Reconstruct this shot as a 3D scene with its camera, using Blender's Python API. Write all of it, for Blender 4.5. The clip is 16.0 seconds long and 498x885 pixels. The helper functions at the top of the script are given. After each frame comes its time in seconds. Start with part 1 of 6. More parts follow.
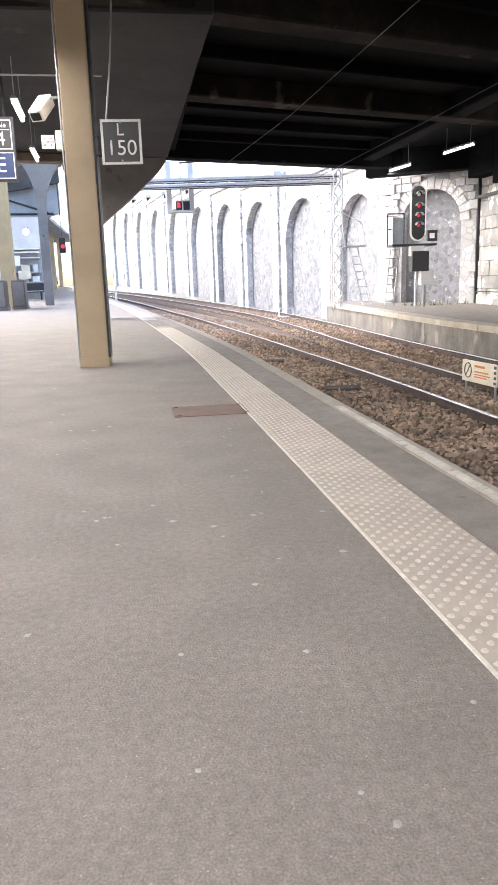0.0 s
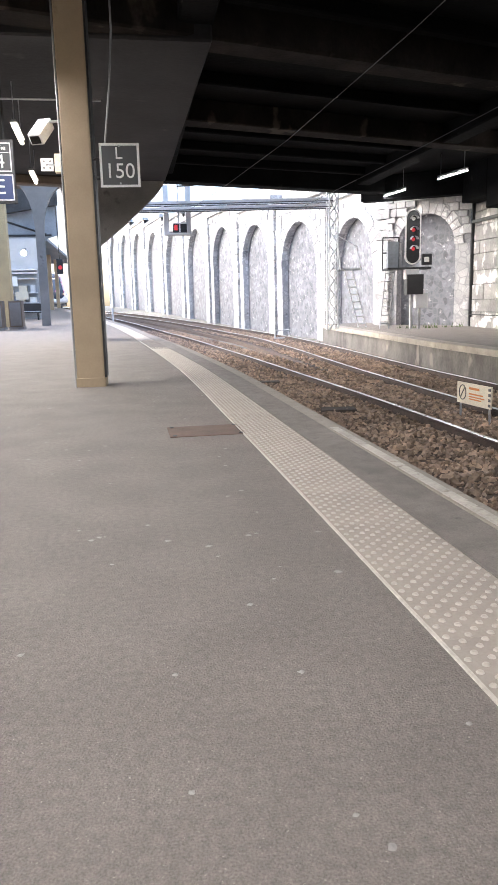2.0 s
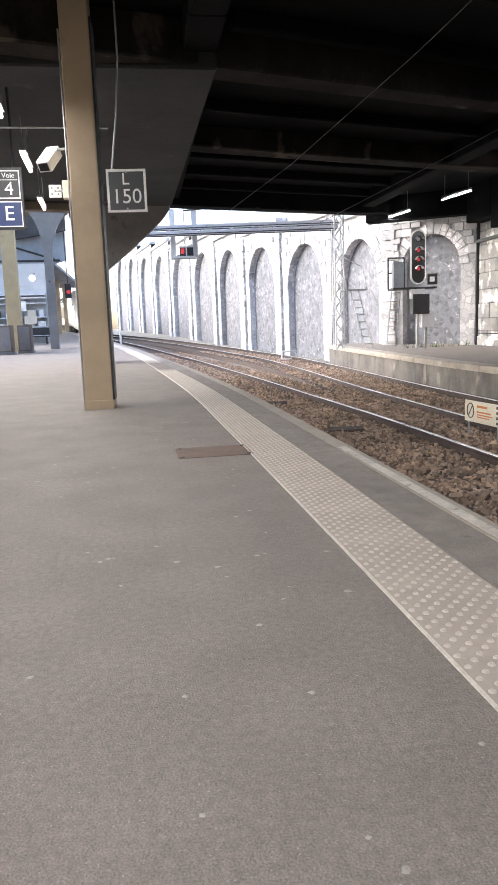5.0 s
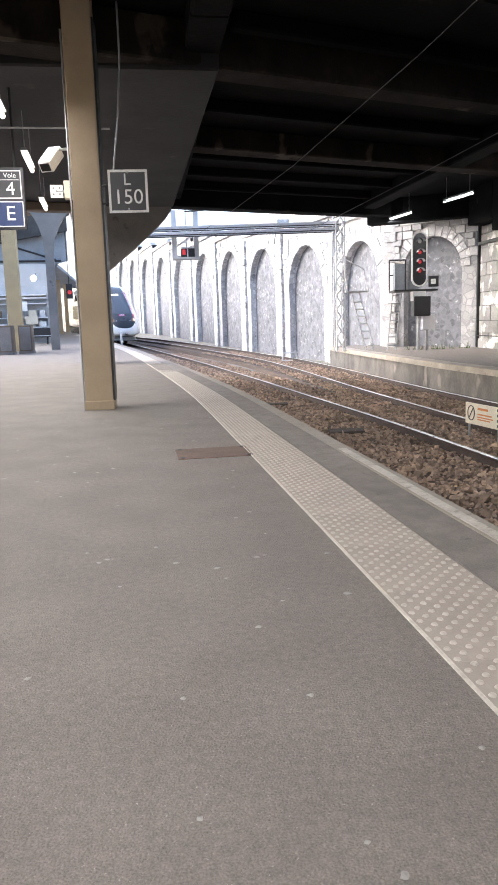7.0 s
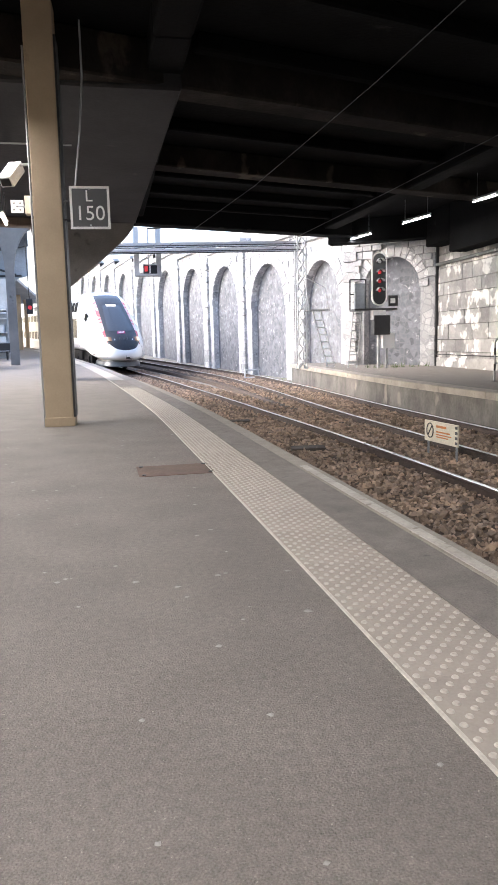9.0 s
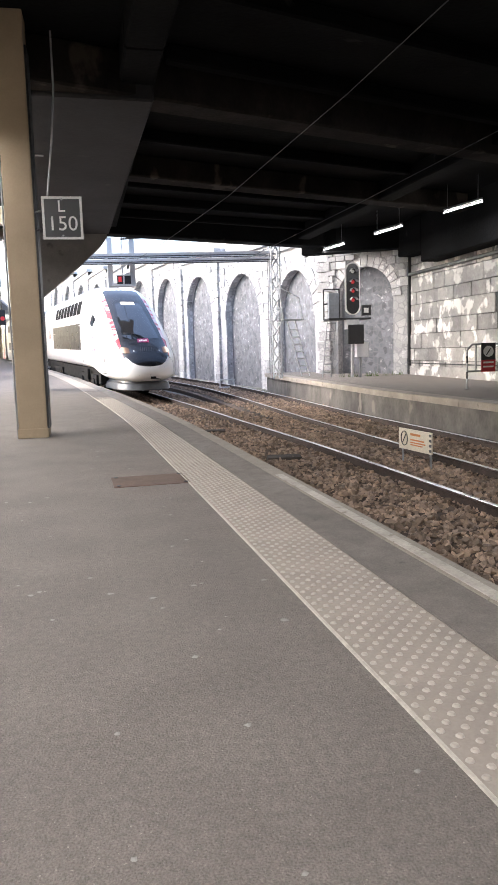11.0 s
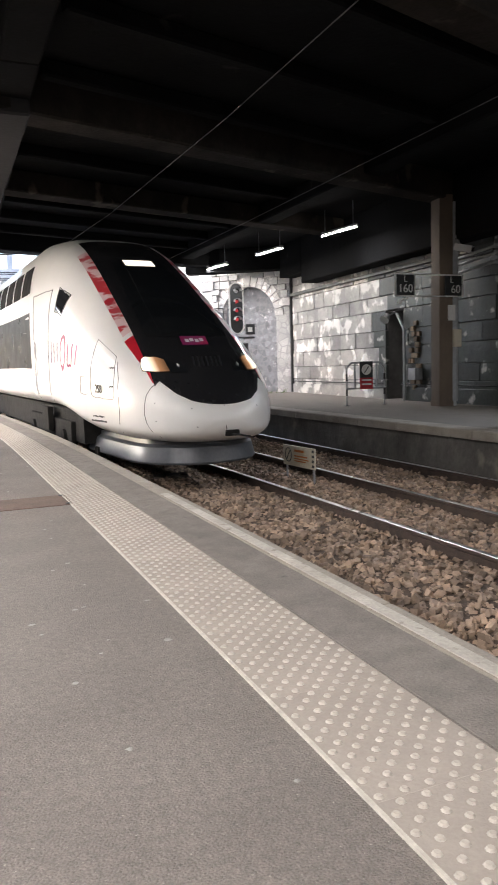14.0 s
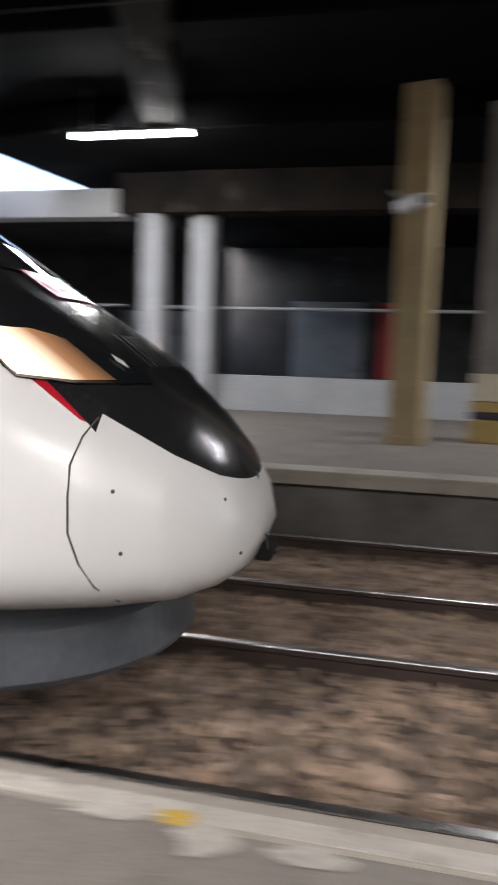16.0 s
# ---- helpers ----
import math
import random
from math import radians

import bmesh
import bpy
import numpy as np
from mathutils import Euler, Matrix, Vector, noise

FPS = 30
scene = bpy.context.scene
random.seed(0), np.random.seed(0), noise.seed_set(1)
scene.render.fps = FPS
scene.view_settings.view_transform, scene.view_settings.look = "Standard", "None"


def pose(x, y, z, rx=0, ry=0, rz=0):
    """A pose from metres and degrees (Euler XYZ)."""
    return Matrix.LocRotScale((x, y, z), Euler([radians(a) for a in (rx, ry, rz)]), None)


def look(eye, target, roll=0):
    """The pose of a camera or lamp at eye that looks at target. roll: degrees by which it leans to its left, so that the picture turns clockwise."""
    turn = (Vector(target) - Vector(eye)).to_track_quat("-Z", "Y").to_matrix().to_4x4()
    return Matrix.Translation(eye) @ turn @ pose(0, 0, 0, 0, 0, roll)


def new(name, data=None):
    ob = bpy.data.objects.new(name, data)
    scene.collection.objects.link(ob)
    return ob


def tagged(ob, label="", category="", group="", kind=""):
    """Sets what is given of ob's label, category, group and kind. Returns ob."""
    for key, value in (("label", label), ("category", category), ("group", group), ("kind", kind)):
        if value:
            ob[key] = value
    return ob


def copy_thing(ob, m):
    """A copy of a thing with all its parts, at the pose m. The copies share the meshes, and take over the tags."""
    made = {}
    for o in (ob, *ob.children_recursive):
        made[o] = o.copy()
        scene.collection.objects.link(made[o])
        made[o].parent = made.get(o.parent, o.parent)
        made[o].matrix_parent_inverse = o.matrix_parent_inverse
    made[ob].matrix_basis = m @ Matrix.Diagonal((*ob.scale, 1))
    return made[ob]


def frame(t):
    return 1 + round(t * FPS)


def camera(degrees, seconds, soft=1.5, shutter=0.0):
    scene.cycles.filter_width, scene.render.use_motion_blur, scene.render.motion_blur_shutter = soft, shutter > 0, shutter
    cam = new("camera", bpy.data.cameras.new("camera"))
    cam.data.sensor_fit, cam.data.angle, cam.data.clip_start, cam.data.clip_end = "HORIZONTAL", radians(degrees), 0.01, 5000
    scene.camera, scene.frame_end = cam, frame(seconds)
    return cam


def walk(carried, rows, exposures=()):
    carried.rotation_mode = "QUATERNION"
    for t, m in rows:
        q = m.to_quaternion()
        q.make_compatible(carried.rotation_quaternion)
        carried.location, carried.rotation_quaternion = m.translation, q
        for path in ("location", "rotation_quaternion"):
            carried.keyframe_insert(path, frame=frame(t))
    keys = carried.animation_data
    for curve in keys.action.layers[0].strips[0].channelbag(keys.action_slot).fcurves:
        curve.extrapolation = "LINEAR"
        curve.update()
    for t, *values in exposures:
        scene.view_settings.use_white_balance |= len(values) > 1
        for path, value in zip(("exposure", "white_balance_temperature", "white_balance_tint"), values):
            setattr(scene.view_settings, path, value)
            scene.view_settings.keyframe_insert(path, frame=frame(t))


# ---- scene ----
# (seconds, x, y, z, yaw to the left, pitch up, roll)
PATH = [
    (0, 0.032, 3.448, 1.058, -9.05, -12.67, -1.73),
    (0.5, 0.034, 3.441, 1.059, -9.09, -12.09, -1.50),
    (1, 0.031, 3.432, 1.060, -8.89, -11.03, -1.55),
    (1.5, 0.034, 3.438, 1.056, -8.86, -10.89, -1.70),
    (2, 0.030, 3.440, 1.055, -9.47, -11.01, -1.36),
    (2.5, 0.030, 3.441, 1.053, -8.95, -11.11, -1.77),
    (3, 0.030, 3.433, 1.056, -9.61, -10.36, -1.41),
    (3.5, 0.029, 3.437, 1.054, -9.78, -10.26, -1.22),
    (4, 0.026, 3.433, 1.057, -9.41, -10.13, -1.35),
    (4.5, 0.028, 3.430, 1.055, -8.88, -9.39, -2.08),
    (7, 0.033, 3.442, 1.049, -8.84, -9.22, -1.77),
    (7.5, 0.033, 3.430, 1.060, -9.75, -8.49, -1.59),
    (8, 0.036, 3.436, 1.056, -10.66, -8.29, -1.37),
    (10.5, 0.042, 3.441, 1.052, -13.30, -7.37, -1.53),
    (11, 0.045, 3.442, 1.050, -13.84, -7.25, -1.61),
    (11.5, 0.048, 3.436, 1.052, -14.79, -6.97, -1.82),
    (12, 0.054, 3.430, 1.054, -16.45, -6.66, -1.68),
    (12.5, 0.053, 3.422, 1.054, -17.65, -6.43, -1.65),
    (13, 0.053, 3.405, 1.066, -19.44, -6.45, -1.58),
    (13.5, 0.072, 3.445, 1.031, -20.74, -6.26, -1.94),
    (14, 0.070, 3.416, 1.052, -22.80, -6.06, -1.66),
    (14.5, 0.073, 3.399, 1.055, -25.83, -5.83, -1.57),
    (15, 0.086, 3.375, 1.068, -29.90, -5.89, -1.85),
    (15.1, 0.092, 3.373, 1.083, -31.55, -6.15, -1.42),
    (15.2, 0.087, 3.365, 1.083, -33.96, -6.20, -1.47),
    (15.3, 0.085, 3.351, 1.098, -35.99, -6.23, -1.97),
    (15.4, 0.103, 3.285, 1.112, -39.78, -6.48, -1.87),
    (15.5, 0.146, 3.157, 1.111, -43.60, -6.34, -1.80),
    (15.6, 0.172, 3.003, 1.102, -48.86, -6.57, -0.14),
    (15.7, 0.179, 2.837, 1.098, -55.57, -6.00, 0.42),
    (15.8, 0.158, 2.671, 1.101, -63.41, -6.22, 1.24),
    (15.9, 0.143, 2.492, 1.110, -70.40, -6.58, 1.30),
    (16, 0.130, 2.289, 1.118, -77.48, -6.69, 1.85),
]


def cam_pose(x, y, z, yaw, pitch, roll):
    way = pose(0, 0, 0, 0, 0, yaw) @ Vector((0, math.cos(radians(pitch)), math.sin(radians(pitch))))
    return look((x, y, z), Vector((x, y, z)) + way, roll)


cam = camera(38.1, 16.0, soft=1.15, shutter=0.5)
walk(cam, [(r[0], cam_pose(*r[1:])) for r in PATH],
     exposures=[(0, 2.6, 6300, 13.5), (1.5, 2.35, 6250, 13.5), (4.5, 2.2, 6250, 13.5), (8, 2.2, 6250, 13.5), (11.5, 2.07, 6350, 13.5), (13.5, 2.35, 6400, 13.5), (15, 2.7, 6200, 13.0), (15.5, 2.75, 6000, 12.5), (16, 2.5, 6300, 13.5)])

# ---- light ----
world = bpy.data.worlds.new("world")
scene.world = world
world.use_nodes = True
wn = world.node_tree
sky = wn.nodes.new("ShaderNodeTexSky")
sky.sky_type = "NISHITA"
sky.sun_disc = False
sky.sun_elevation, sky.sun_rotation = radians(30), radians(-66)
sky.air_density, sky.dust_density, sky.ozone_density = 1.0, 3.0, 1.0
wn.links.new(sky.outputs[0], wn.nodes["Background"].inputs[0])
wn.nodes["Background"].inputs[1].default_value = 0.15

sun_data = bpy.data.lights.new("sun", "SUN")
sun_data.energy, sun_data.angle, sun_data.color = 0.9, radians(50), (0.84, 0.93, 1.0)
sun = new("sun", sun_data)
sun.matrix_basis = look((-40, 60, 30), (12, 37, 0))

# added area lamp in the gap between the deck and the side hall, boosting its daylight
gap_data = bpy.data.lights.new("gap_fill_light", "AREA")
gap_data.shape, gap_data.size, gap_data.size_y, gap_data.energy, gap_data.color = "RECTANGLE", 2.4, 0.5, 55.0, (0.84, 0.93, 1.0)
gap = new("gap_fill_light", gap_data)
gap.matrix_basis = look((12.7, 11.9, 4.85), (7.0, 13.5, 0.0))


# ---- materials ----
def mat(name, c1, c2=None, rough=0.7, metal=0.0, scale=8.0, fine=60.0, bump=0.2, bscale=None, spot=None, spot_at=0.62,
        coat=0.0, emit=None, power=0.0, detail=6.0, per_object=0.0, stretch=(1, 1, 1), grain=0.45, blotch=None, rubble=None):
    m = bpy.data.materials.new(name)
    m.use_nodes = True
    nt = m.node_tree
    p = nt.nodes["Principled BSDF"]
    p.inputs["Roughness"].default_value, p.inputs["Metallic"].default_value = rough, metal
    p.inputs["Coat Weight"].default_value = coat
    if emit:
        p.inputs["Base Color"].default_value = (*c1, 1)
        p.inputs["Emission Color"].default_value, p.inputs["Emission Strength"].default_value = (*emit, 1), power
        return m
    N, L = nt.nodes.new, nt.links.new
    co = N("ShaderNodeTexCoord")
    mp = N("ShaderNodeMapping")
    mp.inputs["Scale"].default_value = stretch
    L(co.outputs["Object"], mp.inputs[0])
    n1 = N("ShaderNodeTexNoise")
    n1.inputs["Scale"].default_value, n1.inputs["Detail"].default_value = scale, detail
    n1.inputs["Roughness"].default_value = 0.65
    n2 = N("ShaderNodeTexNoise")
    n2.inputs["Scale"].default_value, n2.inputs["Detail"].default_value = fine, 4
    L(mp.outputs[0], n1.inputs[0]), L(mp.outputs[0], n2.inputs[0])
    r1 = N("ShaderNodeMapRange")
    r1.inputs[1].default_value, r1.inputs[2].default_value = 0.32, 0.68
    L(n1.outputs[0], r1.inputs[0])
    mix = N("ShaderNodeMix")
    mix.data_type = "RGBA"
    mix.inputs[6].default_value, mix.inputs[7].default_value = (*c1, 1), (*(c2 or [v * 0.75 for v in c1]), 1)
    L(r1.outputs[0], mix.inputs[0])
    out = mix.outputs[2]
    mul = N("ShaderNodeMix")
    mul.data_type, mul.blend_type = "RGBA", "MULTIPLY"
    mul.inputs[0].default_value = grain
    L(out, mul.inputs[6]), L(n2.outputs[0], mul.inputs[7])
    gain = N("ShaderNodeMix")
    gain.data_type, gain.blend_type = "RGBA", "MULTIPLY"
    gain.inputs[0].default_value = 1.0
    gain.inputs[7].default_value = (1 / (1 - grain / 2),) * 3 + (1,)
    L(mul.outputs[2], gain.inputs[6])
    out = gain.outputs[2]
    if spot:
        n3 = N("ShaderNodeTexNoise")
        n3.inputs["Scale"].default_value, n3.inputs["Detail"].default_value = spot[3], 5
        L(mp.outputs[0], n3.inputs[0])
        r3 = N("ShaderNodeMapRange")
        r3.inputs[1].default_value, r3.inputs[2].default_value = spot_at, spot_at + 0.06
        L(n3.outputs[0], r3.inputs[0])
        m3 = N("ShaderNodeMix")
        m3.data_type = "RGBA"
        m3.inputs[7].default_value = (*spot[:3], 1)
        L(r3.outputs[0], m3.inputs[0]), L(out, m3.inputs[6])
        out = m3.outputs[2]
    if blotch:
        # broad uneven tone: size and depth
        n4 = N("ShaderNodeTexNoise")
        n4.inputs["Scale"].default_value, n4.inputs["Detail"].default_value = blotch[0], 4
        L(mp.outputs[0], n4.inputs[0])
        r4 = N("ShaderNodeMapRange")
        r4.inputs[1].default_value, r4.inputs[2].default_value = 0.3, 0.7
        r4.inputs[3].default_value, r4.inputs[4].default_value = 1 - blotch[1], 1 + blotch[1]
        L(n4.outputs[0], r4.inputs[0])
        h4 = N("ShaderNodeHueSaturation")
        L(r4.outputs[0], h4.inputs["Value"]), L(out, h4.inputs["Color"])
        out = h4.outputs[0]
    if rubble:
        # irregular stones, each of its own tone, in joints of another
        vo = N("ShaderNodeTexVoronoi")
        vo.inputs["Scale"].default_value = rubble[0]
        vd = N("ShaderNodeTexVoronoi")
        vd.feature = "DISTANCE_TO_EDGE"
        vd.inputs["Scale"].default_value = rubble[0]
        L(mp.outputs[0], vo.inputs[0]), L(mp.outputs[0], vd.inputs[0])
        sp = N("ShaderNodeSeparateColor")
        L(vo.outputs["Color"], sp.inputs[0])
        r5 = N("ShaderNodeMapRange")
        r5.inputs[3].default_value, r5.inputs[4].default_value = 1 - rubble[1], 1 + rubble[1]
        L(sp.outputs[0], r5.inputs[0])
        h5 = N("ShaderNodeHueSaturation")
        L(r5.outputs[0], h5.inputs["Value"]), L(out, h5.inputs["Color"])
        r6 = N("ShaderNodeMapRange")
        r6.inputs[1].default_value, r6.inputs[2].default_value = 0.02, 0.09
        L(vd.outputs["Distance"], r6.inputs[0])
        m5 = N("ShaderNodeMix")
        m5.data_type = "RGBA"
        m5.inputs[6].default_value = (*rubble[2:5], 1)
        L(r6.outputs[0], m5.inputs[0]), L(h5.outputs[0], m5.inputs[7])
        out = m5.outputs[2]
    if per_object:
        oi = N("ShaderNodeObjectInfo")
        ge = N("ShaderNodeNewGeometry")
        ad = N("ShaderNodeMath")
        ad.operation = "ADD"
        L(oi.outputs["Random"], ad.inputs[0]), L(ge.outputs["Random Per Island"], ad.inputs[1])
        fr = N("ShaderNodeMath")
        fr.operation = "FRACT"
        L(ad.outputs[0], fr.inputs[0])
        rr = N("ShaderNodeMapRange")
        rr.inputs[3].default_value, rr.inputs[4].default_value = 1 - per_object, 1 + per_object
        L(fr.outputs[0], rr.inputs[0])
        hv = N("ShaderNodeHueSaturation")
        L(rr.outputs[0], hv.inputs["Value"]), L(out, hv.inputs["Color"])
        out = hv.outputs[0]
    L(out, p.inputs["Base Color"])
    rr = N("ShaderNodeMapRange")
    rr.inputs[3].default_value, rr.inputs[4].default_value = max(0.02, rough - 0.12), min(1, rough + 0.12)
    L(n1.outputs[0], rr.inputs[0]), L(rr.outputs[0], p.inputs["Roughness"])
    if bump:
        b = N("ShaderNodeBump")
        b.inputs["Strength"].default_value, b.inputs["Distance"].default_value = bump, 0.02
        nb = n2
        if bscale:
            nb = N("ShaderNodeTexNoise")
            nb.inputs["Scale"].default_value, nb.inputs["Detail"].default_value = bscale, 5
            L(mp.outputs[0], nb.inputs[0])
        L(nb.outputs[0], b.inputs["Height"]), L(b.outputs[0], p.inputs["Normal"])
    return m


